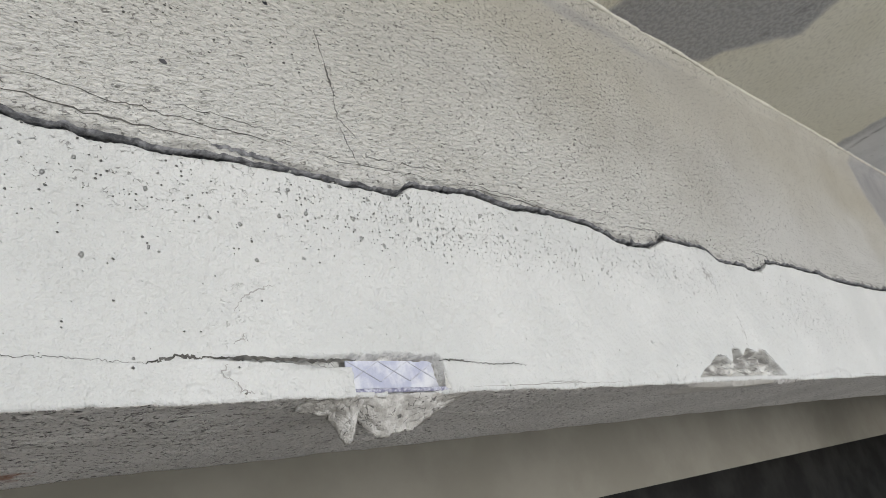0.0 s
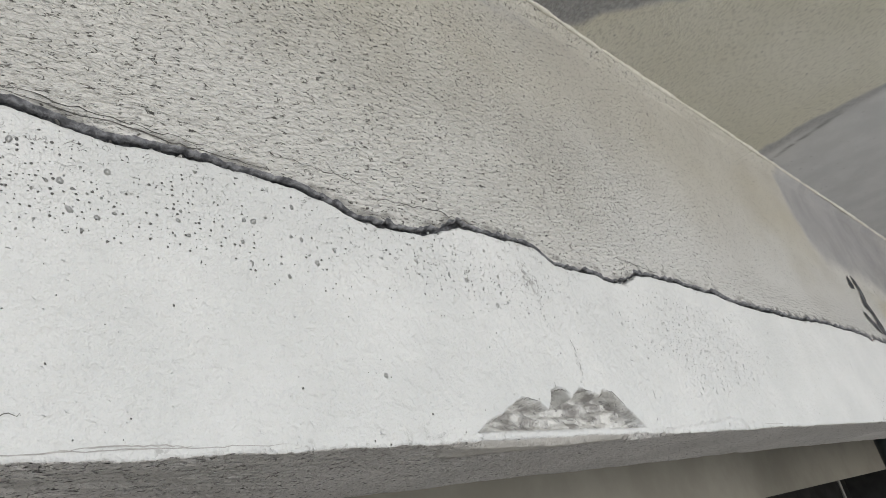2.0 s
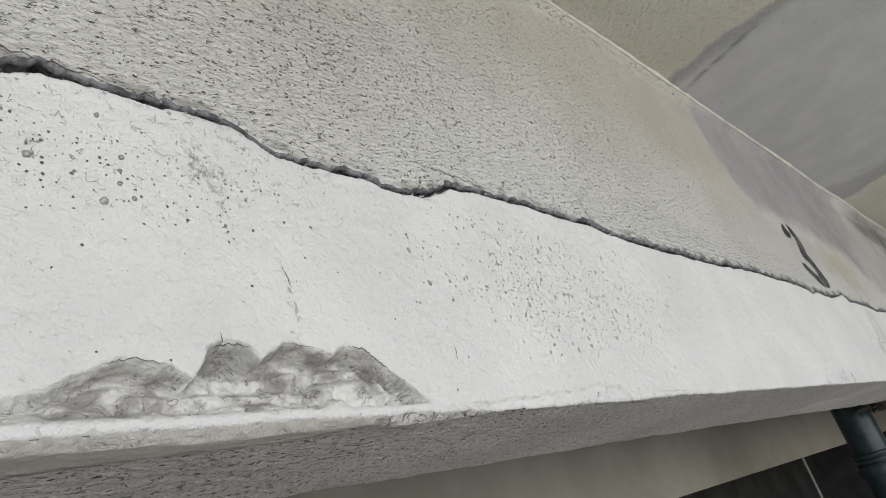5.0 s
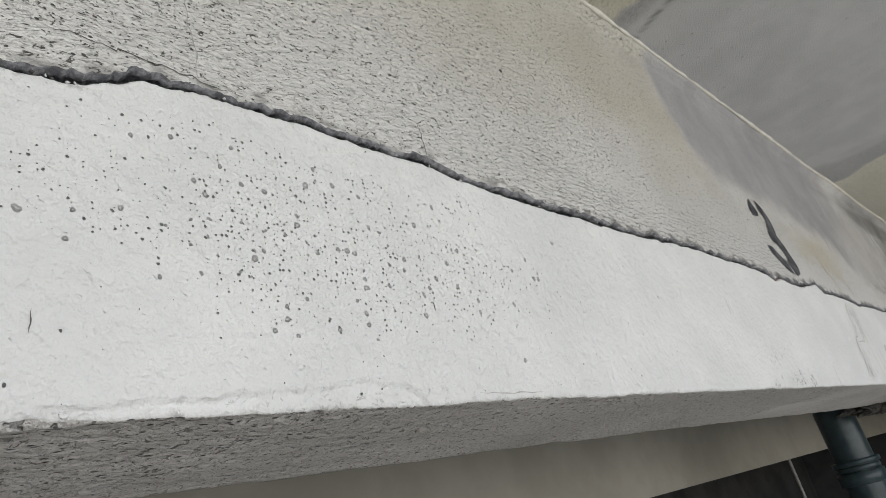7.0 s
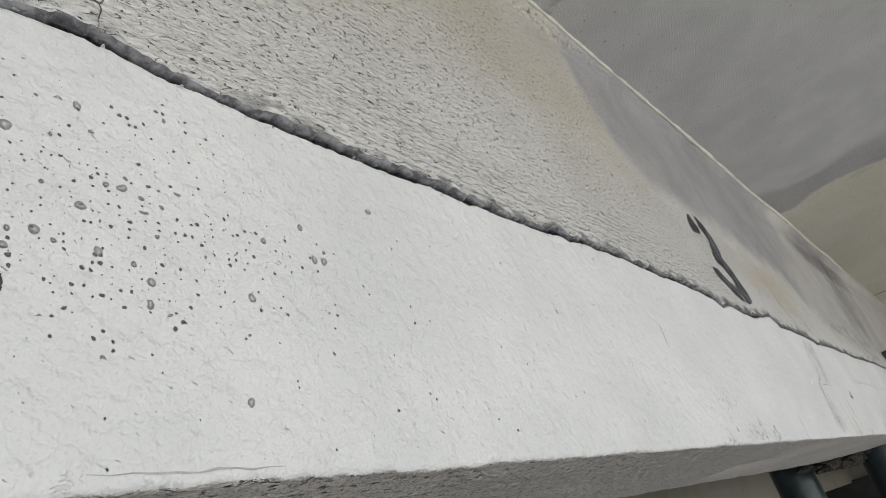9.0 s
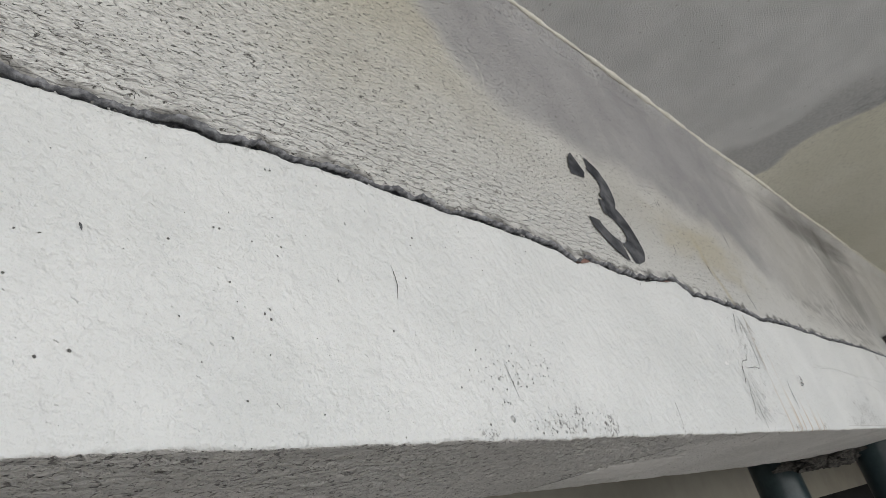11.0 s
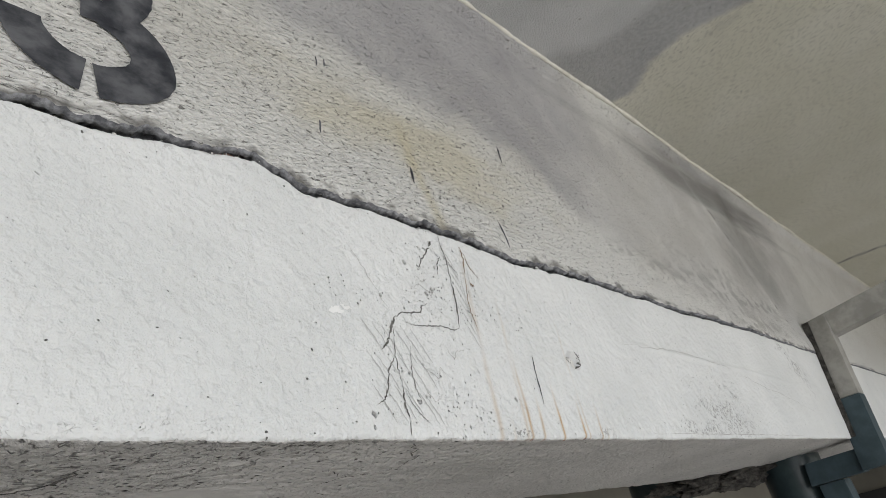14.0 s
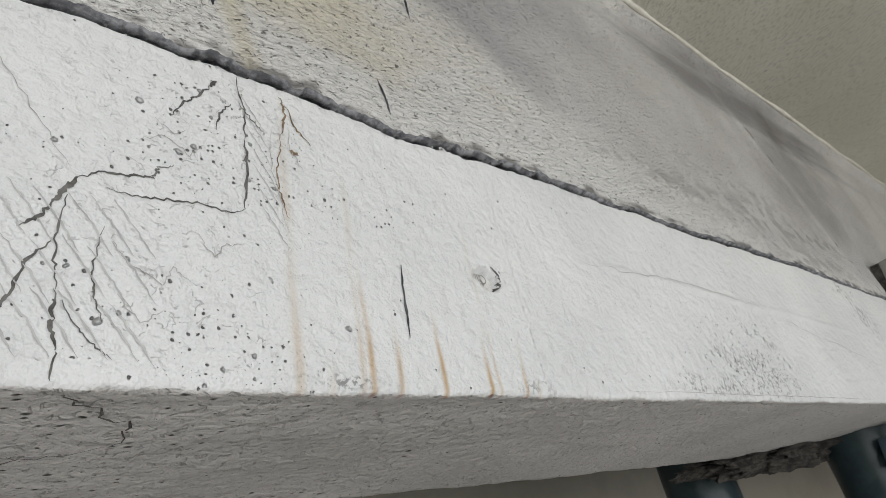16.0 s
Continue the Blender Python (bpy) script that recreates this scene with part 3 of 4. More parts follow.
    for cx, top, wide, much, tilt in ((3.045, 2.30, .0022, .35, .08), (3.052, 2.24, .0020, .75, .05), (3.071, 2.19, .0020, .6, .06), (3.104, 2.21, .0018, .75, .06),
                                      (3.144, 2.19, .0018, .7, .06), (3.178, 2.19, .0016, .5, .08), (3.190, 2.16, .0016, .5, .05), (3.025, 2.16, .002, .6, .05), (3.006, 2.345, .003, .45, .06), (3.152, 2.29, .0014, .35, .03)):
        line = X - cx - tilt * (Z - 2.135) + 0.0009 * vnoise(0 * X + cx * 50, Z * 60, 33)
        rust = np.maximum(rust, much * np.exp(-(line / wide) ** 2) * step(top, top - 0.05, Z) * (0.6 + 0.4 * vnoise(X * 0, Z * 40 + cx * 9, 34)))
    rust = np.clip(rust * (0.8 + 0.9 * step(2.18, 2.145, Z)), 0, 0.9) * (Y < FACE + 0.006) + (Y > 0.45) * spot(X, Y, .235, .66, .025, .02, .5, .5, 3) * 0.8
    dirt = 0 * X
    for cx, cz, rx, rz, much in ((2.375, 2.146, .03, .011, .6), (2.405, 2.15, .008, .016, .8), (2.454, 2.146, .012, .014, .8), (2.615, 2.146, .004, .02, .6), (2.27, 2.139, .010, .006, .7),
                                 (3.03, 2.141, .03, .004, .7), (3.185, 2.141, .02, .006, .5), (1.155, 2.213, .005, .014, .5), (1.155, 2.195, .004, .008, .5), (1.108, 2.302, .014, .020, .6),
                                 (3.181, 2.224, .006, .008, .8), (3.56, 2.172, .11, .034, .6), (3.50, 2.15, .09, .012, .6), (4.07, 2.285, .03, .035, .8), (4.02, 2.325, .03, .015, .7), (4.10, 2.26, .03, .03, .4)):
        dirt = np.maximum(dirt, much * spot(X, Z, cx, cz, rx, rz, .7, .75, int(cx * 100)) * step(-.15, .35, vnoise(X * 170, Z * 170, 35) + 0.2))
    dirt = np.maximum(dirt, 0.35 * step(0.5, 0.9, vnoise(X * 90, Z * 60, 36)) * step(2.147, 2.139, Z) * step(-.1, .5, vnoise(X * 5, 0 * X, 37)))
    dirt = np.maximum(dirt, 0.5 * step(0.012, 0.0, crack_z(X) - Z) * step(0.3, 0.8, vnoise(X * 80, Z * 120, 38)))
    ob = sheet("wall_lintel", np.stack([X, Y, Z], -1), {"pits": pits * front, "rust": rust, "dirt": dirt * front, "broken": broken, "curl": curl, "smooth": calm}, (M_WHITE, M_CRACK, M_SOFFIT, M_CEMENT), mat[1:])
    return tagged(ob, "white-painted concrete lintel with pitted, spalled lower edge and grey soffit", "lintel", kind="structure")


def region(x, z, outline, soft, seed):
    """1 inside a polygon with an uneven rim."""
    xx, zz = x + soft * rough_noise(x / soft * .25, z / soft * .25, seed), z + soft * rough_noise(x / soft * .25, z / soft * .25, seed + 7)
    inside = np.zeros(x.shape, bool)
    dist = np.full(x.shape, 9.0)
    for (ax, az), (bx, bz) in zip(outline, outline[1:] + outline[:1]):
        cross = ((az > zz) != (bz > zz)) & (xx < (bx - ax) * (zz - az) / ((bz - az) or 1e-9) + ax)
        inside ^= cross
        t = np.clip(((xx - ax) * (bx - ax) + (zz - az) * (bz - az)) / ((bx - ax) ** 2 + (bz - az) ** 2), 0, 1)
        dist = np.minimum(dist, np.hypot(xx - ax - t * (bx - ax), zz - az - t * (bz - az)))
    return step(-soft, soft, np.where(inside, dist, -dist))


def build_upper_wall():
    x = columns([(-0.8, .15, .04), (.15, 1.6, .0017), (1.6, 3.3, .002), (3.3, 4.6, .004), (4.6, 8.35, .05)])
    zc, gap = crack_z(x), crack_gap(x)
    ys, zs, mat = [], [], []
    for y in (0.4515, 0.451, 0.4500, 0.4485, 0.4465, 0.444, 0.441, 0.439):
        ragged = rough_noise(x * 70, 0 * x + y * 160, 24)
        ys.append(0 * x + y + 0.001 * ragged), zs.append(zc + np.maximum(gap * (0.95 + 0.14 * ragged - (0.25 if y < .44 else 0)), 0.0004) - (gap + 0.002) * (y > .4512)), mat.append(1)
    v = np.linspace(0, 1, 150) ** 1.25
    for k in v:
        z = zc + gap + 0.0006 + (CEILING + 0.002 - zc - gap) * k
        ys.append(wall_y(x, z) - 0.018 * step(CEILING - 0.03, CEILING, z) ** 2), zs.append(z), mat.append(0)
    ys.append(0 * x + .55), zs.append(0 * x + CEILING + 0.004), mat.append(0)
    Y, Z = np.array(ys), np.array(zs)
    X = np.broadcast_to(x, Y.shape)
    lift = Z - crack_z(X)
    # paler by the joint and at left, yellower above: light falloff put into colour
    white = np.clip(0.3 * step(.8, .4, X) + 0.85 * step(.20, .0, lift + .05 * vnoise(X * 5, Z * 5, 43)) + .25 * step(0.1, .6, vnoise(X * 3, Z * 4, 44)), 0, 1)
    repair = region(X, Z, [(2.35, 2.83), (2.37, 2.69), (2.40, 2.61), (2.49, 2.555), (2.62, 2.565), (2.79, 2.557), (2.95, 2.548), (3.05, 2.545), (3.14, 2.555), (3.25, 2.527), (3.35, 2.475),
                           (3.5, 2.43), (3.8, 2.38), (4.1, 2.36), (4.6, 2.36), (4.6, 2.83), (3.7, 2.83), (3.66, 2.74), (3.57, 2.70), (3.52, 2.83)], .026, 45)
    repair = np.clip(repair * (0.88 - .58 * step(3.25, 3.65, X + .14 * rough_noise(X * 7, Z * 9, 46)) - .12 * step(.1, .6, rough_noise(X * 22, Z * 26, 55))) + 0.5 * spot(X, Z, 1.02, 2.78, .25, .03, .8, .4, 2), 0, 1)
    scrape = 1.25 * np.exp(-((X - 4.02 + 0.75 * (Z - 2.70)) / .022) ** 2) * step(2.84, 2.72, Z) * step(2.38, 2.44, Z)
    white = np.maximum(white, 0.8 * scrape * (0.6 + 0.4 * vnoise(X * 60, Z * 60, 47)))
    repair = repair * (1 - 0.7 * scrape)
    yellow = np.clip(0.7 * spot(X, Z, 3.04, 2.475, .20, .075, .8, .4, 4) + .7 * np.exp(-((X - 2.997 + .10 * (Z - 2.38)) / .009) ** 2) * step(2.52, 2.42, Z) + .35 * step(.15, .34, lift + .05 * vnoise(X * 4, Z * 4, 48)) * step(2.7, 2.2, X) + .25 * spot(X, Z, 2.25, 2.62, .3, .13, .9, .4, 6), 0, 1) * (1 - repair)
    pits = np.clip(0.24 + 0.55 * spot(X, Z, .85, 2.62, .3, .12, .9, .4, 12) + 0.7 * spot(X, Z, 1.35, 2.48, .16, .16, .9, .4, 13) + .1 * vnoise(X * 6, Z * 6, 49), 0, 1) * step(2.3, 1.7, X) * step(.05, .22, lift + .12 * step(.7, 1.2, X)) * 0.6
    rough = (0.75 + 0.25 * step(2.5, 1.9, X)) * (1 - .4 * step(.75, .35, X)) + 0.2 * spot(X, Z, 3.05, 2.42, .3, .08, .8, .3, 29)
    ridge = step(.12, .05, lift + .03 * vnoise(X * 6, Z * 6, 26)) * step(1.5, 1.9, X) * step(2.75, 2.6, X) + .45 * step(.05, .02, lift) * step(.2, .5, X) * step(1.5, 1.1, X) + .35 * step(.12, .05, lift) * step(2.75, 2.85, X) * step(3.2, 3.0, X)
    dirt = (0.5 + 0.3 * step(1.6, 2.1, X)) * step(0.011, 0.003, lift - crack_gap(X) + 0.003 * vnoise(X * 50, Z * 90, 53)) * step(-0.5, 0.5, vnoise(X * 70, Z * 120, 51))
    dirt = np.maximum(dirt, 0.8 * np.exp(-((X - 4.04 + 0.75 * (Z - 2.70)) / .010) ** 2) * step(.25, .6, vnoise(X * 90, Z * 90, 52)) * step(2.74, 2.66, Z))
    dirt = np.maximum(dirt, 0.62 * spot(X, Z, 4.15, 2.755, .60, .065, .9, .4, 14) + 0.4 * spot(X, Z, 4.25, 2.60, .22, .16, .9, .4, 15) + 0.35 * spot(X, Z, 3.85, 2.42, .5, .07, .9, .5, 16) * step(-.3, .4, vnoise(X * 60, Z * 80, 54)))
    ob = sheet("wall_north", np.stack([X, Y, Z], -1), {"white": white, "repair": repair, "yellow": yellow, "pits": pits, "dirt": dirt, "rough": rough, "ridge": ridge}, (M_WALL, M_CRACK), mat[:-1])
    return tagged(ob, "cream rendered wall with rippled finish and grey cement repairs", "wall", kind="structure")


def build_ceiling():
    x = columns([(-1.6, .7, .06), (.7, 2.6, .008), (2.6, 4.2, .011), (4.2, 6.2, .02), (6.2, 8.4, .2)])
    y = columns([(-2.2, -.6, .1), (-.6, .445, .008), (.445, .449, .004)])[::-1]
    X, Y = np.meshgrid(x, y)
    Z = CEILING + 0.0016 * vnoise(X * 5, Y * 5, 61) + 0.0006 * vnoise(X * 30, Y * 30, 62)
    patch_a = region(X, Y, [(1.07, .50), (1.10, .40), (1.09, .1), (1.1, -1.0), (1.5, -1.0), (1.49, .0), (1.515, .19), (1.545, .255), (1.50, .30), (1.45, .345), (1.41, .415), (1.30, .47)], .012, 63)
    patch_b = region(X, Y, [(2.24, .50), (2.215, .43), (2.20, .28), (2.21, .12), (2.25, -.3), (2.2, -2.3), (3.95, -2.3), (3.74, -.15), (3.64, .08), (3.60, .25), (3.61, .31), (3.66, .39), (3.60, .50)], .010, 64)
    repair = np.clip(np.maximum(patch_a, patch_b), 0, 1)
    stipple = np.clip(.85 * patch_a + patch_b * .6 * (step(2.29, 2.255, X - .03 * vnoise(Y * 6, X * 6, 73) + .12 * (.44 - Y)) * step(.46, .40, Y + 0 * X) + .8 * step(3.46, 3.52, X + .05 * vnoise(X * 7, Y * 7, 74) + .10 * (Y - .2))), 0, 1)
    dirt = .75 * np.exp(-((X - 2.305 + .35 * (.44 - Y) + .010 * rough_noise(X * 20, Y * 20, 65)) / .007) ** 2) * step(.17, .25, Y) * step(-.7, .2, vnoise(X * 60, Y * 60, 66))
    dirt = np.maximum(dirt, .5 * np.exp(-((X - 1.47 - .02 * vnoise(X * 20, Y * 20, 67)) / .012) ** 2) * spot(X, Y, 1.47, .26, .06, .10, .5, .4, 5) * step(0, .5, vnoise(X * 90, Y * 90, 68)))
    dirt = np.maximum(dirt, .8 * np.exp(-((X - 5.42 - .25 * (.3 - Y) - .02 * rough_noise(X * 9, Y * 9, 69)) / .012) ** 2))
    dirt = np.maximum(dirt, .35 * np.exp(-((X - 3.61 + .02 * vnoise(X * 9, Y * 9, 71)) / .06) ** 2) * step(.28, .1, Y) * step(-.2, .6, vnoise(X * 70, Y * 70, 72)))
    ob = sheet("ceiling", np.stack([X, Y, Z], -1), {"repair": repair, "dirt": dirt, "stipple": stipple}, (M_CEIL,))
    return tagged(ob, "cream rendered ceiling with smooth grey cement patches", "ceiling", kind="structure")


build_lintel()
build_upper_wall()
build_ceiling()

# plain shell, mostly unseen, added to close the place and bound its light
slab("floor", (-1.7, -2.3, -0.1), (8.5, 4.2, 0.0), M_FLOOR, "grey cement screed floor", "floor")
slab("wall_unseen_parapet", (-1.7, -2.45, 0.0), (8.5, -2.3, 1.0), M_CEMENT, "low grey rendered parapet wall, added out of view to bound the daylight", "wall")
slab("wall_west", (-1.7, -2.3, 0.0), (-1.55, 4.2, 3.1), M_CEMENT, "plain grey rendered end wall, added to close the shell", "wall")
slab("wall_east", (8.35, -2.3, 0.0), (8.5, 4.2, 3.1), M_CEMENT, "plain grey rendered end wall, added to close the shell", "wall")
slab("wall_back", (-1.55, 4.05, 0.0), (8.35, 4.2, 3.1), M_DARK, "wall of the room beyond, near-black for its missing light", "wall")
slab("ceiling_slab", (-1.55, -2.3, 2.96), (8.35, 4.05, 3.1), M_CEMENT, "grey concrete floor slab above", "ceiling")
slab("ceiling_beam", (-1.55, 1.45, 2.022), (8.35, 1.7, 2.96), M_CEMENT, "plain grey-brown concrete beam across the room beyond", "beam")
slab("wall_inner", (-1.55, 2.3, 0.0), (8.35, 2.4, 2.96), M_DARK, "partition wall behind the beam, near-black for the unlit room", "wall")
# dark screen added before the end wall, in place of shade
slab("wall_end_gloom", (8.15, 0.72, 0.0), (8.25, 2.3, 2.04), M_DARK, "near-black screen added for the gloom at the room's far end", "wall")


# ---------------------------------------------------------------- cracks, scratches and marks on the wall
def ribbon(bm, pts, width, surface, seed, wander=0.0012, pieces=7, proud=0.0004, taper=True):
    """A ragged, narrow groove mark along pts (x, z) that follows a surface y(x, z)."""
    rng = random.Random(seed)
    fine = []
    for (ax, az), (bx, bz) in zip(pts, pts[1:]):
        for k in range(pieces):
            t = k / pieces
            fine.append((ax + (bx - ax) * t + rng.uniform(-wander, wander), az + (bz - az) * t + rng.uniform(-wander, wander)))
    fine.append(pts[-1])
    rows = []
    for i, (x, z) in enumerate(fine):
        x0, z0 = fine[max(i - 1, 0)]
        x1, z1 = fine[min(i + 1, len(fine) - 1)]
        d = math.hypot(x1 - x0, z1 - z0) or 1
        nx, nz = -(z1 - z0) / d, (x1 - x0) / d
        w = width * rng.uniform(0.45, 1.0) * (min(1, 0.25 + 3 * min(i, len(fine) - 1 - i) / len(fine)) if taper else 1) / 2
        rows.append([bm.verts.new((x + s * nx * w, float(surface(np.array(x + s * nx * w), np.array(z + s * nz * w))) - proud, z + s * nz * w)) for s in (-1, 1)])
    for a, b in zip(rows, rows[1:]):
        bm.faces.new((a[0], a[1], b[1], b[0]))


def mark(name, lines, mat, surface, label, category, seed, **kw):
    base = None
    if len(lines) > 1:
        base = new(name)
    for k, (width, pts) in enumerate(lines):
        bm = bmesh.new()
        ribbon(bm, pts, width, surface, seed * 31 + k, **kw)
        ob = part("crack_line" if base else name, bm, mat, base)
    return tagged(base or ob, label, category)


mark("hairline_crack", [(.0005, [(.12, 2.166), (.198, 2.165), (.223, 2.165), (.251, 2.163), (.280, 2.161)]), (.0028, [(.278, 2.161), (.296, 2.166), (.318, 2.1645)]), (.0020, [(.528, 2.164), (.545, 2.164), (.567, 2.162)]), (.0011, [(.565, 2.162), (.594, 2.160), (.621, 2.161), (.641, 2.159)])],
     M_LINE, face_y, "jagged dark crack along the lower edge of the white lintel", "crack", 1, wander=.0010, pieces=16)
mark("hairline_crack", [(.0013, [(.372, 2.223), (.360, 2.218), (.347, 2.212), (.339, 2.198)]), (.0012, [(.347, 2.184), (.344, 2.179), (.336, 2.175)]), (.0016, [(.332, 2.160), (.327, 2.154), (.334, 2.148)]),
                        (.0014, [(.336, 2.148), (.340, 2.141), (.350, 2.139)])], M_FAINT, face_y, "short curled crack around a dab of filler", "crack", 2)
# flat strip drawn over the slot for shade that its relief lacks
mark("slot_shade", [(.0040, [(.314, 2.1648), (.345, 2.1645), (.38, 2.1634), (.41, 2.1626), (.438, 2.1636)])], M_LINE, lambda x, z: 0 * x + FACE - .0006, "flat dark strip for the shade in the torn slot beside the bead", "crack", 16, wander=.0008, pieces=12)
mark("stepped_crack", [(.0015, [(2.989, 2.338), (2.992, 2.312), (2.990, 2.288)]), (.0024, [(2.990, 2.288), (2.990, 2.267), (2.986, 2.239)]), (.0012, [(2.986, 2.239), (2.978, 2.234), (2.959, 2.236), (2.942, 2.234), (2.927, 2.232), (2.915, 2.234)]),
                       (.0016, [(2.948, 2.256), (2.940, 2.253), (2.937, 2.246), (2.925, 2.244), (2.912, 2.242), (2.902, 2.236)]), (.0036, [(2.903, 2.236), (2.897, 2.228), (2.893, 2.220)]), (.0020, [(2.894, 2.222), (2.889, 2.212), (2.881, 2.205)]),
                       (.0014, [(2.899, 2.226), (2.895, 2.205), (2.895, 2.191), (2.896, 2.177)]), (.0022, [(2.896, 2.177), (2.895, 2.162), (2.897, 2.150)]), (.0012, [(2.897, 2.150), (2.896, 2.137)]), (.0018, [(2.894, 2.200), (2.885, 2.190), (2.880, 2.173), (2.874, 2.164), (2.866, 2.160)]),
                       (.0010, [(2.914, 2.212), (2.910, 2.190), (2.911, 2.175), (2.914, 2.164)]), (.0010, [(2.898, 2.172), (2.905, 2.160), (2.911, 2.153), (2.918, 2.147)]),
                       (.0030, [(2.976, 2.328), (2.972, 2.322)]), (.0016, [(2.973, 2.323), (2.964, 2.312), (2.956, 2.304), (2.947, 2.290)]), (.0014, [(2.984, 2.313), (2.976, 2.303), (2.973, 2.289)]),
                       (.0010, [(2.988, 2.318), (2.996, 2.306), (3.004, 2.296)])], M_LINE, face_y, "dark stepped crack down the white lintel", "crack", 3, wander=.0008)
mark("rusty_crack", [(.0020, [(3.018, 2.332), (3.020, 2.318), (3.016, 2.301)]), (.0014, [(3.016, 2.301), (3.010, 2.276), (3.009, 2.254), (3.013, 2.238)]), (.0016, [(3.022, 2.325), (3.027, 2.310), (3.036, 2.298)]), (.003, [(3.020, 2.290), (3.026, 2.288)])],
     plain("rust_dirt", (0.14, 0.10, 0.07), (0.30, 0.22, 0.14), 120, 0.95, 0.001), face_y, "brown rusty crack below the open joint", "crack", 13)
# white dabs that put a specular gleam on the lintel into colour
mark("white_gleam", [(.006, [(2.835, 2.232), (2.842, 2.236), (2.849, 2.233)]), (.003, [(2.846, 2.240), (2.852, 2.237), (2.858, 2.238)])], M_GLEAM, face_y, "small white patch on the lintel, a gleam put into the colour", "paint smear", 14, wander=.0015)
mark("hairline_crack", [(.0008, [(2.918, 2.205), (2.925, 2.195), (2.94, 2.185), (2.945, 2.195), (2.955, 2.188)]), (.0008, [(2.958, 2.218), (2.966, 2.205), (2.973, 2.213), (2.985, 2.216)]), (.0008, [(2.92, 2.178), (2.93, 2.165), (2.94, 2.172)]),
                        (.0008, [(2.93, 2.268), (2.945, 2.275), (2.957, 2.265), (2.965, 2.275)])], M_FAINT, face_y, "fine crazing in peeling white paint", "crack", 4)
mark("wall_crack", [(.0012, [(1.412, 2.60), (1.407, 2.549), (1.397, 2.469), (1.399, 2.401), (1.394, 2.355)])], M_FAINT, wall_y, "fine upright crack in the rendered wall", "crack", 5, wander=.002)
mark("wall_crack", [(.0010, [(1.616, 2.40), (1.614, 2.387), (1.608, 2.355)]), (.0010, [(1.63, 2.41), (1.616, 2.40), (1.60, 2.405)])], M_LINE, wall_y, "short crack above the open joint", "crack", 6)
mark("scratch", [(.0026, [(.462, 2.478), (.465, 2.46), (.468, 2.440)]), (.0011, [(.456, 2.523), (.459, 2.50), (.462, 2.478)]), (.0010, [(.468, 2.44), (.465, 2.407), (.476, 2.392), (.482, 2.383)]), (.0012, [(.463, 2.40), (.466, 2.375), (.472, 2.355)])],
     M_LINE, wall_y, "dark scratch gouged into the rendered wall", "scratch", 7)
mark("scratch", [(.0012, [(.80, 2.68), (.788, 2.655), (.778, 2.63)]), (.0014, [(.89, 2.60), (.905, 2.585), (.92, 2.57)])], M_FAINT, wall_y, "faint scratch in the rendered wall", "scratch", 8)
mark("peeling_lip", [(.0016, [(.15, 2.349), (.24, 2.343), (.33, 2.341)]), (.0012, [(.19, 2.366), (.26, 2.359), (.33, 2.357), (.42, 2.356)]), (.0010, [(.42, 2.352), (.50, 2.352), (.56, 2.357)]), (.0012, [(.60, 2.362), (.68, 2.358), (.75, 2.358)]),
                     (.0010, [(.30, 2.372), (.36, 2.370), (.40, 2.366)]), (.0012, [(.47, 2.362), (.52, 2.366), (.58, 2.37)]), (.0014, [(.60, 2.356), (.72, 2.352), (.80, 2.353)]), (.0010, [(.80, 2.37), (.86, 2.367), (.90, 2.366)]), (.0012, [(.90, 2.352), (.98, 2.358), (1.06, 2.352)]),
                     (.0009, [(.9, 2.39), (.95, 2.388)]), (.0012, [(1.3, 2.364), (1.36, 2.362), (1.43, 2.358)])],
     M_LINE, wall_y, "curled edges of old paint lifting along the joint", "peeling paint", 9, wander=.0022, pieces=12)
mark("hairline_crack", [(.0011, [(2.203, 2.274), (2.206, 2.26), (2.203, 2.244)]), (.0010, [(2.314, 2.20), (2.317, 2.186), (2.321, 2.166)]), (.0009, [(1.153, 2.238), (1.157, 2.222)]), (.0009, [(1.103, 2.189), (1.104, 2.181)]),
                        (.0008, [(1.298, 2.187), (1.297, 2.174)]), (.0010, [(2.62, 2.175), (2.617, 2.145)])], M_LINE, face_y, "short hairline cracks in white paint", "crack", 10, wander=.0004)
mark("hairline_crack", [(.0009, [(3.30, 2.258), (3.38, 2.257), (3.46, 2.262), (3.59, 2.255), (3.66, 2.250)]), (.0009, [(3.70, 2.243), (3.80, 2.225), (3.9, 2.215), (4.05, 2.19)])], M_FAINT, face_y, "long shallow crack beside a raised scrape", "crack", 11, wander=.002)
mark("arris_crack", [(.0010, [(.56, 2.139), (.70, 2.140), (.80, 2.139)]),
                     (.0010, [(3.3, 2.1405), (3.6, 2.1405), (3.9, 2.1400)])], M_FAINT, face_y, "worn paint line along the lower arris", "crack", 12, wander=.0006, pieces=20)

mark("scraped_paint", [(.0016, [(1.098, 2.318), (1.103, 2.310), (1.100, 2.303), (1.107, 2.297)]), (.0022, [(1.107, 2.308), (1.111, 2.300), (1.109, 2.293), (1.114, 2.286)]), (.0012, [(1.116, 2.306), (1.112, 2.300), (1.118, 2.297)]),
                       (.0012, [(1.120, 2.283), (1.116, 2.279), (1.117, 2.272)]), (.0010, [(1.075, 2.312), (1.082, 2.306), (1.090, 2.309)]), (.0016, [(1.158, 2.214), (1.157, 2.200)])],
     M_HATCH, face_y, "dark curled scrapes in white paint", "scrape", 15, wander=.0009)


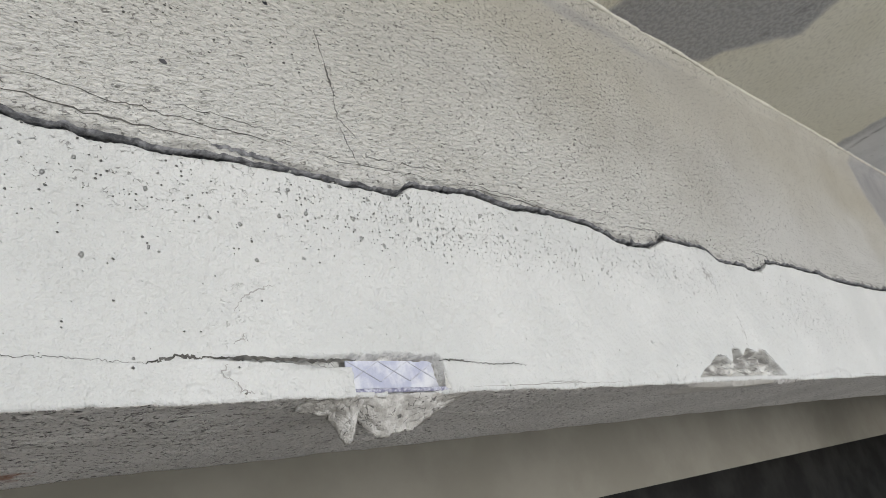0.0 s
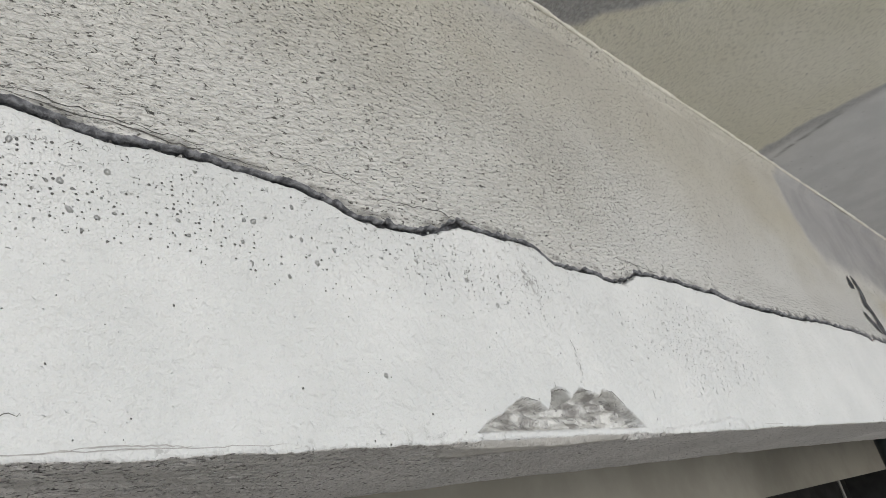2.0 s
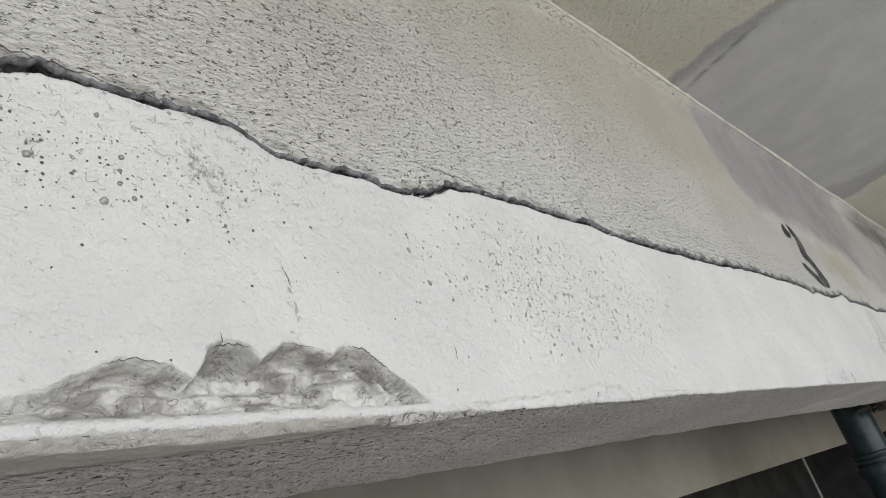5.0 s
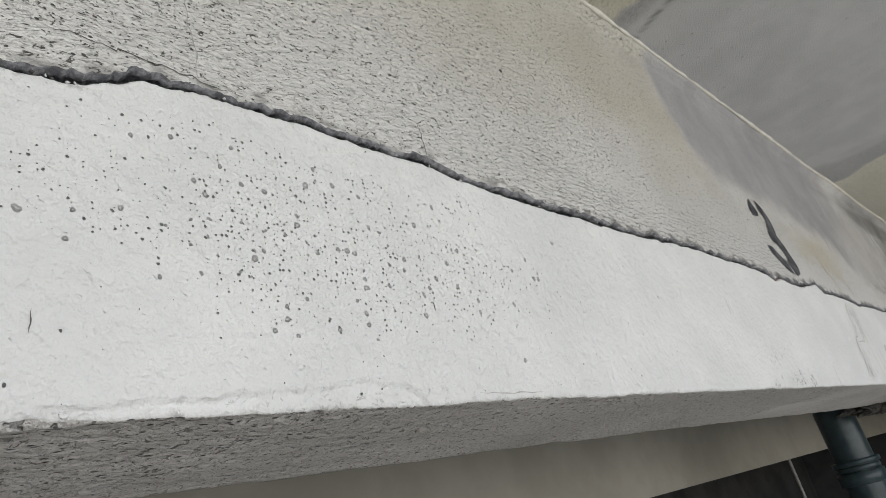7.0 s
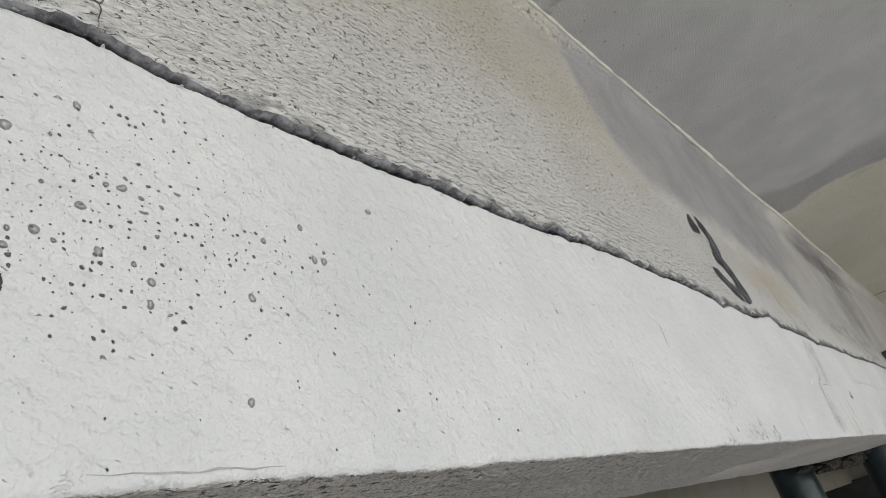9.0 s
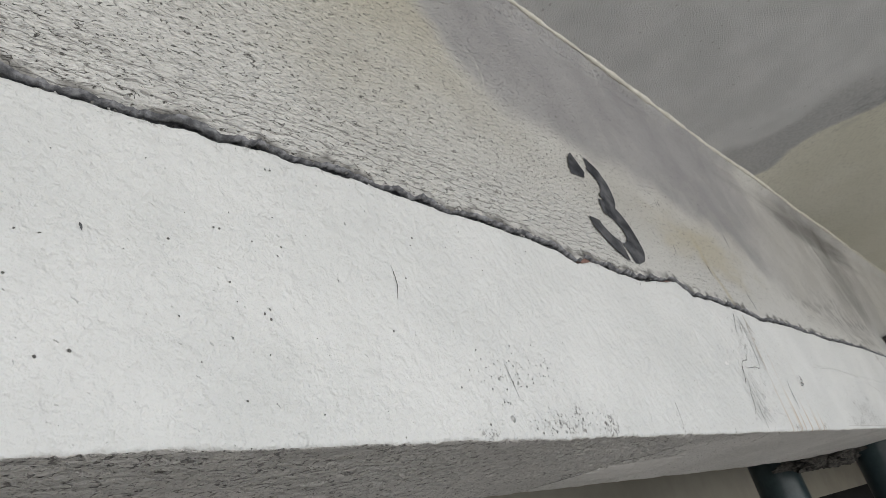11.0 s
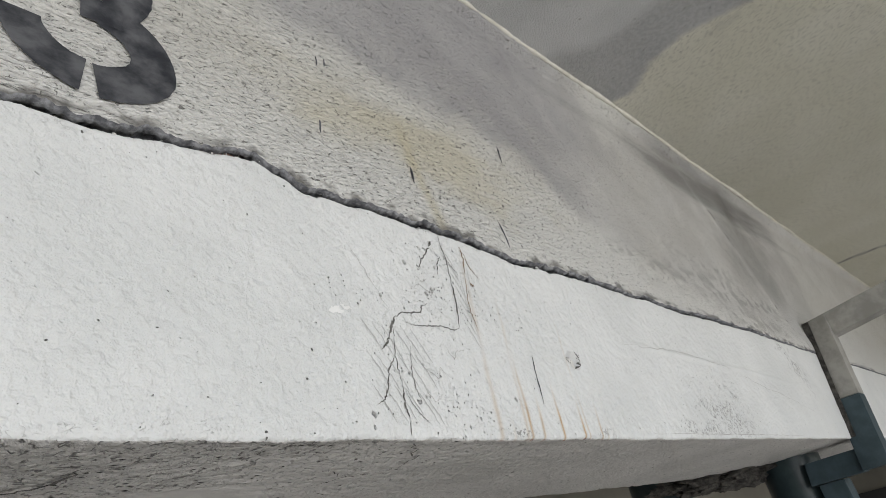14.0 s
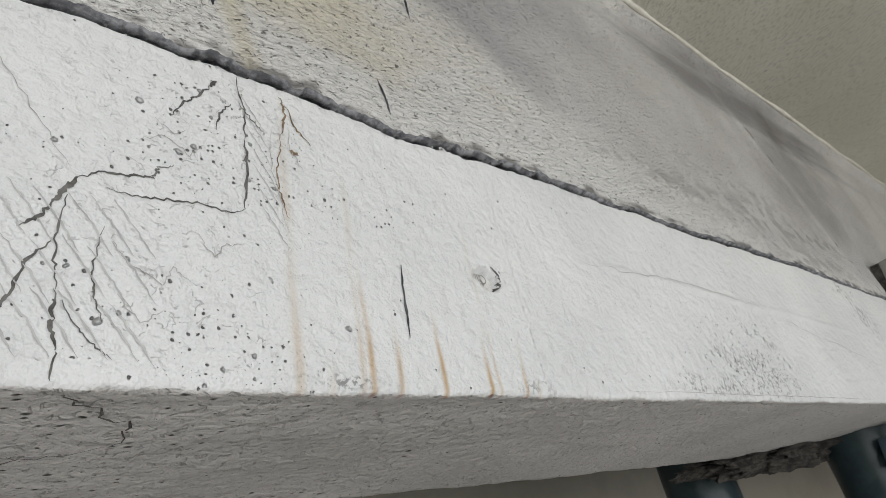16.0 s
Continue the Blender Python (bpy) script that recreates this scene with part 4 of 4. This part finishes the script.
def crumbs(name, count, x0, x1, mat, label, seed):
    """Crumbled mortar lodged along the open joint."""
    rng = random.Random(seed)
    bm = bmesh.new()
    for _ in range(count):
        x = rng.uniform(x0, x1)
        zc, g = float(crack_z(np.array(x))), float(crack_gap(np.array(x)))
        r = rng.uniform(.0005, .0015)
        at = Matrix.Translation((x, FACE + rng.uniform(.0015, .008), zc + g * rng.choice((rng.uniform(-.1, .2), rng.uniform(.75, 1.15)))))
        turn = Euler([rng.uniform(0, 6) for _ in range(3)]).to_matrix().to_4x4()
        made = bmesh.ops.create_icosphere(bm, subdivisions=1, radius=r, matrix=at @ turn @ Matrix.Diagonal((rng.uniform(.8, 1.8), 1, rng.uniform(.6, 1), 1)))
        for v in made["verts"]:
            v.co += Vector([rng.uniform(-.35, .35) * r for _ in range(3)])
    return tagged(part(name, bm, mat), label, "mortar crumbs", kind="stuff")


crumbs("mortar_crumbs", 130, .15, 3.9, plain("pale_mortar", (0.40, 0.40, 0.39), (0.66, 0.655, 0.64), 200, 0.95, 0.001), "pale crumbs of mortar lodged in the open joint", 5)
crumbs("dark_crumbs", 380, .15, 3.9, M_LINE, "dark dirty crumbs lodged in the open joint", 6)


def soffit_mark(name, lines, mat, label, seed):
    """Ragged cracks across the soffit, along points (x, y)."""
    base = tagged(new(name), label, "crack")
    for k, (width, pts) in enumerate(lines):
        bm = bmesh.new()
        ribbon(bm, pts, width, lambda x, y: 0 * x + SOFFIT, seed + k, wander=.0035, pieces=7)
        for v in bm.verts:
            v.co = Vector((v.co.x, v.co.z, SOFFIT - .0016))
        part("crack_line", bm, mat, base)


soffit_mark("soffit_crack", [(.0055, [(2.593, .655), (2.604, .630), (2.622, .594), (2.630, .554)]), (.0035, [(2.630, .554), (2.645, .530), (2.676, .512), (2.682, .480)]), (.003, [(2.615, .60), (2.59, .585), (2.57, .59)])],
            M_LINE, "dark crumbling crack across the grey soffit", 300)
soffit_mark("soffit_crack", [(.0014, [(2.88, .56), (2.905, .529), (2.943, .512)]), (.0018, [(2.943, .512), (2.938, .479), (2.915, .452), (2.90, .440)]), (.0012, [(2.905, .529), (2.87, .505)])],
            M_LINE, "dark crack running on from the lintel face", 320)


def deep(x, z):
    return face_y(x, z) - .0006


def rim(i, j, drop=.0):
    return [(x, z - drop) for x, z in SPALL[i:j]]


def rim_face(x, z):
    return 0 * x + FACE - .0006


# dark outline drawn in to sharpen the spall's shaded rim
mark("spall_rim_line", [(.0009, rim(3, 6, .0010)), (.0010, rim(8, 11, .0008)), (.0008, rim(13, 15, .0010)), (.0012, rim(16, 20, .0012))],
     M_LINE, rim_face, "ragged dark line drawn in to sharpen the shaded rim of the broken lintel edge", "crack", 101, wander=.0007, pieces=9)
mark("spall_fissure", [(.0010, [(1.165, 2.172), (1.163, 2.160), (1.160, 2.150)]), (.0007, [(1.10, 2.163), (1.118, 2.158), (1.13, 2.161)]), (.0007, [(1.18, 2.168), (1.196, 2.172), (1.21, 2.166)]), (.0007, [(1.195, 2.158), (1.21, 2.156), (1.225, 2.153)])],
     M_HATCH, deep, "dark fissures in the broken plaster", "crack", 102, wander=.0012, pieces=8, proud=.0004)
mark("arris_crack", [(.0012, [(.66, 2.1405), (.70, 2.1420), (.73, 2.1405)]), (.0012, [(1.60, 2.1405), (1.68, 2.1400)])], M_FAINT, face_y, "chipped grey line along the lower arris", "crack", 103, wander=.0008, pieces=10)
hatch_rng = random.Random(8)
mark("trowel_hatching", [(.0013, [(hx, hz), (hx + .010, hz - .014), (hx + .019, hz - .030)]) for hx, hz in
                         [(2.866 + .0105 * (k % 6) + hatch_rng.uniform(-.002, .002), 2.228 - .026 * (k // 6) + hatch_rng.uniform(-.003, .003)) for k in range(18)]],
     M_HATCH, face_y, "faint slanting trowel marks in white paint", "trowel marks", 95, wander=.0005)
mark("trowel_hatching", [(.0011, [(hx, hz), (hx + .008, hz - .014), (hx + .014, hz - .026)]) for hx, hz in [(2.99 + .001 * k, 2.325 - .0135 * k) for k in range(7)]],
     M_HATCH, face_y, "faint slanting trowel marks beside the stepped crack", "trowel marks", 96, wander=.0005)
mark("crack_branch", [(.0062, [(.330, 2.3385), (.345, 2.3385), (.364, 2.3365), (.380, 2.3350), (.396, 2.3325)])], M_CRACK, lambda x, z: wall_y(x, z) - .0003, "short dark branch beside the open joint", "crack", 97, wander=.0012)
mark("hairline_crack", [(.0007, [(2.865, 2.30), (2.882, 2.272), (2.90, 2.24)]), (.0007, [(2.94, 2.285), (2.948, 2.278), (2.956, 2.284)]), (.0008, [(3.008, 2.30), (3.006, 2.27), (3.012, 2.23)]), (.0008, [(3.022, 2.31), (3.020, 2.29), (3.028, 2.275)])],
     M_FAINT, face_y, "wandering hairline cracks under the open joint", "crack", 98)

INK = [(.004, [(2.986, 2.428), (2.983, 2.415), (2.981, 2.403)]), (.0036, [(3.180, 2.533), (3.179, 2.518), (3.179, 2.503)]), (.0036, [(2.871, 2.443), (2.869, 2.426)]), (.003, [(2.883, 2.533), (2.882, 2.519)]),
       (.003, [(2.894, 2.536), (2.892, 2.524)]), (.0034, [(3.111, 2.392), (3.112, 2.372), (3.112, 2.352)])]
for k, stroke in enumerate(INK):
    tagged(mark("ink_stroke", [stroke], M_INK, wall_y, "short black ink stroke on the rendered wall", "ink mark", 40 + k, wander=.0004), group="ink strokes")
# ink drips; the last dab is black put in for a shaded pit
for k, stroke in enumerate([(.0026, [(3.090, 2.22), (3.087, 2.195), (3.084, 2.169)]), (.0013, [(1.572, 2.213), (1.572, 2.206)]), (.0024, [(1.977, 2.257), (1.978, 2.252)])]):
    tagged(mark("ink_stroke", [stroke], M_INK, face_y, "short black mark on the white lintel, for ink drips and one dark pit", "ink mark", 60 + k, wander=.0003), group="ink strokes")
for k, (cx, cz, r) in enumerate([(1.822, 2.419, .0032), (1.806, 2.545, .0030), (.300, 2.417, .0038), (.403, 2.529, .003), (3.108, 2.585, .002)]):
    tagged(mark("ink_dot", [(2 * r, [(cx - r * .8, cz + r * .5), (cx + r * .8, cz - r * .4)])], M_INK, wall_y, "small black dot on the rendered wall", "ink mark", 70 + k, wander=.0005, pieces=4), group="ink dots")


def stencil_digit():
    """The stencilled bay number, in broken strokes."""
    base = tagged(new("stencilled_digit"), "black stencilled digit 3 painted on the rendered wall", "painted number")
    base.location = (-.006, 0, 0)

    def arc(cx, cz, rx, rz, a0, a1, w0, w1, lean=0.0):
        bm = bmesh.new()
        rows = []
        for k in range(25):
            t = k / 24
            a = radians(a0 + (a1 - a0) * t)
            w = w0 + (w1 - w0) * t
            row = []
            for s in (-.5, .5):
                jig = 0.0006 * vnoise(np.array(k * 1.7), np.array(s * 9 + cx), 5)
                x = cx + (rx + s * w + jig) * math.cos(a) + lean * (math.sin(a))
                z = cz + (rz + s * w + jig) * math.sin(a)
                row.append(bm.verts.new((x, float(wall_y(np.array(x), np.array(z))) - 0.0017, z)))
            rows.append(row)
        for p, q in zip(rows, rows[1:]):
            bm.faces.new((p[0], q[0], q[1], p[1]))
        part("stroke", bm, M_INK, base)
    arc(2.664, 2.503, .034, .030, 184, 124, .034, .036)
    arc(2.663, 2.500, .040, .036, 80, -62, .024, .036)
    arc(2.669, 2.421, .047, .040, 78, -86, .033, .036)
    arc(2.672, 2.428, .046, .046, -100, -182, .036, .026)
    bm = bmesh.new()
    rows = [[bm.verts.new((x, float(wall_y(np.array(x), np.array(z))) - 0.0018, z)) for z in (2.447, 2.472)] for x in (2.664, 2.674, 2.686, 2.694)]
    for p, q in zip(rows, rows[1:]):
        bm.faces.new((p[0], q[0], q[1], p[1]))
    part("stroke", bm, M_INK, base)
    return base


stencil_digit()
mark("worn_stencil", [(.006, [(2.43 + .028 * math.cos(radians(a)), 2.607 + .03 * math.sin(radians(a))) for a in range(-70, 100, 20)])], M_FAINT, wall_y, "faint grey trace of a worn stencil", "worn mark", 90, pieces=3)


# ---------------------------------------------------------------- corner bead, loose plaster, brick in the joint
def corner_bead():
    base = tagged(new("corner_bead"), "exposed lavender metal corner bead in broken plaster", "corner bead")
    base.location = (.483, FACE + .008, 2.138)
    web = box((-.048, .003, .000), (.047, .0042, .0285), .0004)
    part("web", web, M_BEAD, base)
    bm = bmesh.new()
    for d in (1, -1):
        for k in range(-1, 4):
            x0 = -.046 + k * .031
            for j in range(4):
                z0, z1 = .011 + j * .0042, .011 + (j + 1) * .0042
                xa, xb = (x0 + d * j * .0075 + (.03 if d < 0 else 0), x0 + d * (j + 1) * .0075 + (.03 if d < 0 else 0))
                if min(xa, xb) < -.046 or max(xa, xb) > .05:
                    continue
                mid, half = Vector(((xa + xb) / 2, .0027, (z0 + z1) / 2)), math.hypot(xb - xa, z1 - z0) * 1.05
                turn = Matrix.Rotation(-math.atan2(z1 - z0, xb - xa), 4, "Y")
                bmesh.ops.create_cube(bm, size=1, matrix=Matrix.Translation(mid) @ turn @ Matrix.Diagonal((half, .0008, .0007, 1)))
    part("expanded_mesh", bm, M_STRAND, base)
    nose = bmesh.new()
    bmesh.ops.create_cone(nose, cap_ends=True, segments=10, radius1=.0019, radius2=.0019, depth=.105, matrix=Matrix.Translation((.0, -.005, .0012)) @ Matrix.Rotation(radians(90), 4, "Y"))
    part("nose", nose, M_NOSE, base)


def loose_plaster(name, x0, x1, length, seed, label, mat):
    """A thin broken skin that hangs under the arris, with a torn lower rim."""
    cols, rows = 70, 22
    u = np.linspace(0, 1, cols)
    v = np.linspace(0, 1, rows)[:, None]
    drop = length(u) * (1 + .10 * rough_noise(u * 22, 0 * u + seed, seed))
    X = x0 + (x1 - x0) * u + 0.003 * v * vnoise(u * 9, v * 5, seed + 1)
    Z = SOFFIT + .002 - drop * v
    Y = FACE + .005 + .024 * v + .0045 * rough_noise(u * 7, v * 5, seed + 2) + .0016 * rough_noise(u * 34, v * 18, seed + 3)
    ob = sheet(name, np.stack([X, Y, Z], -1), {}, (mat,))
    mod = ob.modifiers.new("thickness", "SOLIDIFY")
    mod.thickness = .0022
    return tagged(ob, label, "broken plaster")


corner_bead()
loose_plaster("loose_plaster", .448, .560, lambda u: np.interp(u, [0, .06, .16, .30, .42, .55, .75, .9, 1], [.009, .017, .028, .029, .025, .025, .012, .006, .002]), 3, "grey-white torn plaster skin hanging under the lintel edge", M_FLAKE)
loose_plaster("loose_plaster", .395, .452, lambda u: np.interp(u, [0, .3, .55, .68, .78, .9, 1], [.003, .007, .010, .030, .033, .012, .010]), 8, "narrow torn tooth of plaster hanging under the lintel edge", M_FLAKE)


def chip(name, x0, x1, z0, z1, depth, mat, label, category, seed):
    """A broken lump set into the wall."""
    bm = box((x0, FACE + .003 - depth, z0), (x1, FACE + .012, z1))
    bmesh.ops.subdivide_edges(bm, edges=bm.edges[:], cuts=5, use_grid_fill=True)
    for v in bm.verts:
        n = noise.noise_vector(v.co * 140 + Vector((seed, 0, 0)))
        v.co += Vector((n.x * .0016, n.y * .0016, n.z * .0014))
    return tagged(part(name, bm, mat), label, category)


M_BRICK = plain("red_brick", (0.16, 0.09, 0.075), (0.26, 0.17, 0.14), 80, 0.9, 0.003)
M_CHIP = plain("white_plaster_chip", (0.62, 0.61, 0.58), (0.78, 0.775, 0.75), 120, 0.9, 0.003)
chip("brick_fragment", 2.512, 2.556, 2.341, 2.3505, -.0015, M_BRICK, "reddish brick showing in the open joint", "brick", 1)
chip("brick_fragment", 2.742, 2.786, 2.351, 2.3600, -.003, M_BRICK, "sooty brown brick showing in the open joint", "brick", 2)
chip("mortar_lump", 2.60, 2.70, 2.338, 2.3440, -.004, M_CEMENT, "grey crumbling mortar in the open joint", "mortar", 3)
chip("plaster_chip", 3.158, 3.180, 2.2155, 2.2285, -.0035, M_FLAKE, "speckled plaster inside a knocked hole", "plaster chip", 6)
mark("hole_rim", [(.0028, [(3.176, 2.2325), (3.1825, 2.227), (3.1820, 2.219), (3.177, 2.214)])], M_LINE, face_y, "dark rim of a knocked hole in white paint", "hole", 99, wander=.0006)
chip("plaster_chip", .5305, .546, 2.139, 2.163, .0018, M_CHIP, "loose white plaster chip beside the exposed bead", "plaster chip", 4)

def corner_filler():
    """The uneven bead of filler between wall and ceiling."""
    x = columns([(-.8, .8, .04), (.8, 4.6, .004), (4.6, 8.3, .05)])
    ring = np.radians(np.arange(0, 361, 45))[:, None]
    r = .0040 * (1 + .7 * rough_noise(x * 30, 0 * x, 81))
    cy = FACE - .006 + .002 * vnoise(x * 6, 0 * x, 82)
    grid = np.stack([np.broadcast_to(x, (len(ring), len(x))), cy + r * np.cos(ring), CEILING - .0005 + .0012 * vnoise(x * 9, 0 * x, 83) + r * np.sin(ring)], -1)
    ob = sheet("trim_filler", grid, {}, (M_CAULK,))
    return tagged(ob, "pale bead of filler between wall and ceiling", "filler", kind="structure")


corner_filler()


# ---------------------------------------------------------------- steel bracket at the end of the lintel
def steel_bracket():
    base = tagged(new("steel_bracket"), "box-section steel bracket, grey above and blue-green below", "bracket")
    X0, T, LEAN = 4.245, .055, .40
    part("upright", box((X0, .385, 2.222), (X0 + T, .440, 2.425), .003, LEAN, SOFFIT), M_STEEL, base, "dusty grey steel upright")
    part("painted_upright", box((X0 - .0005, .3845, 2.066), (X0 + T, .4405, 2.2215), .003, LEAN, SOFFIT), M_GREEN, base, "blue-green painted foot of the upright")
    part("foot", box((X0 + .012, .441, 2.064), (X0 + T + .012, .553, 2.113), .003, LEAN, SOFFIT), M_GREEN, base)
    part("post", box((X0 + .002, .488, 0), (X0 + T + .002, .543, 2.063), .003), M_GREEN, base)
    arm = box((X0 + .12, -1.5, 2.370), (X0 + .12 + T, .440, 2.427), .003)
    for v in arm.verts:
        v.co.z += .095 * (.43 - v.co.y)
    part("arm", arm, M_STEEL, base, "grey steel arm reaching out from the wall")
    # black strip put in for the shade of the open gap
    part("gap_shade", box((X0 - .006, .425, 2.136), (X0 + .012, .4405, 2.424), .001, LEAN, SOFFIT), M_SEAL_SHADE, base, "black strip for the shaded gap along the wall")
    return base


def drain_pipe(x, y, top, collar, label):
    base = tagged(new("drain_pipe"), label, "pipe", group="drain pipes")
    base.location = (x, y, 0)
    part("pipe_body", tube(0, 0, 0, top, .069), M_PIPE, base)
    for k, (z0, z1, r) in enumerate(((collar - .075, collar - .03, .082), (collar - .028, collar - .008, .077), (collar - .006, collar + .012, .084))):
        part("collar", tube(0, 0, z0, z1, r, inner=.067), M_PIPE, base)
    return base


steel_bracket()
drain_pipe(4.15, .862, 2.95, 1.96, "dark green drain pipe with a ribbed collar behind the lintel")
drain_pipe(4.325, .603, SOFFIT + .05, 1.88, "dark green drain pipe passing up through the soffit")


def sealant():
    """Black crumbling sealant round the pipe, along the back of the soffit."""
    bm = bmesh.new()
    bmesh.ops.create_icosphere(bm, subdivisions=5, radius=1)
    for v in bm.verts:
        n = noise.fractal(v.co * 2.2, 0.8, 2.2, 5) + .5 * noise.noise(v.co * 9)
        v.co = v.co * (1 + .38 * n)
        v.co = Vector((4.17 + v.co.x * .19, .700 + v.co.y * .07 - v.co.x * .05, SOFFIT + .002 + v.co.z * .034))
        v.co.x += .02 * noise.noise(v.co * 40)
    return tagged(part("pipe_sealant", bm, M_SEAL_SHADE), "black crumbling sealant round the pipe hole", "sealant")


sealant()
rod = new("hanging_rod")
rod.location = (6.15, 1.75, 0)
tagged(rod, "thin grey steel rod hanging from the beam", "rod")
part("shaft", tube(0, 0, .4, 2.05, .011, sides=12), M_STEEL, rod)
part("nut", tube(0, 0, 2.03, 2.055, .02, sides=6, inner=.009), M_STEEL, rod)
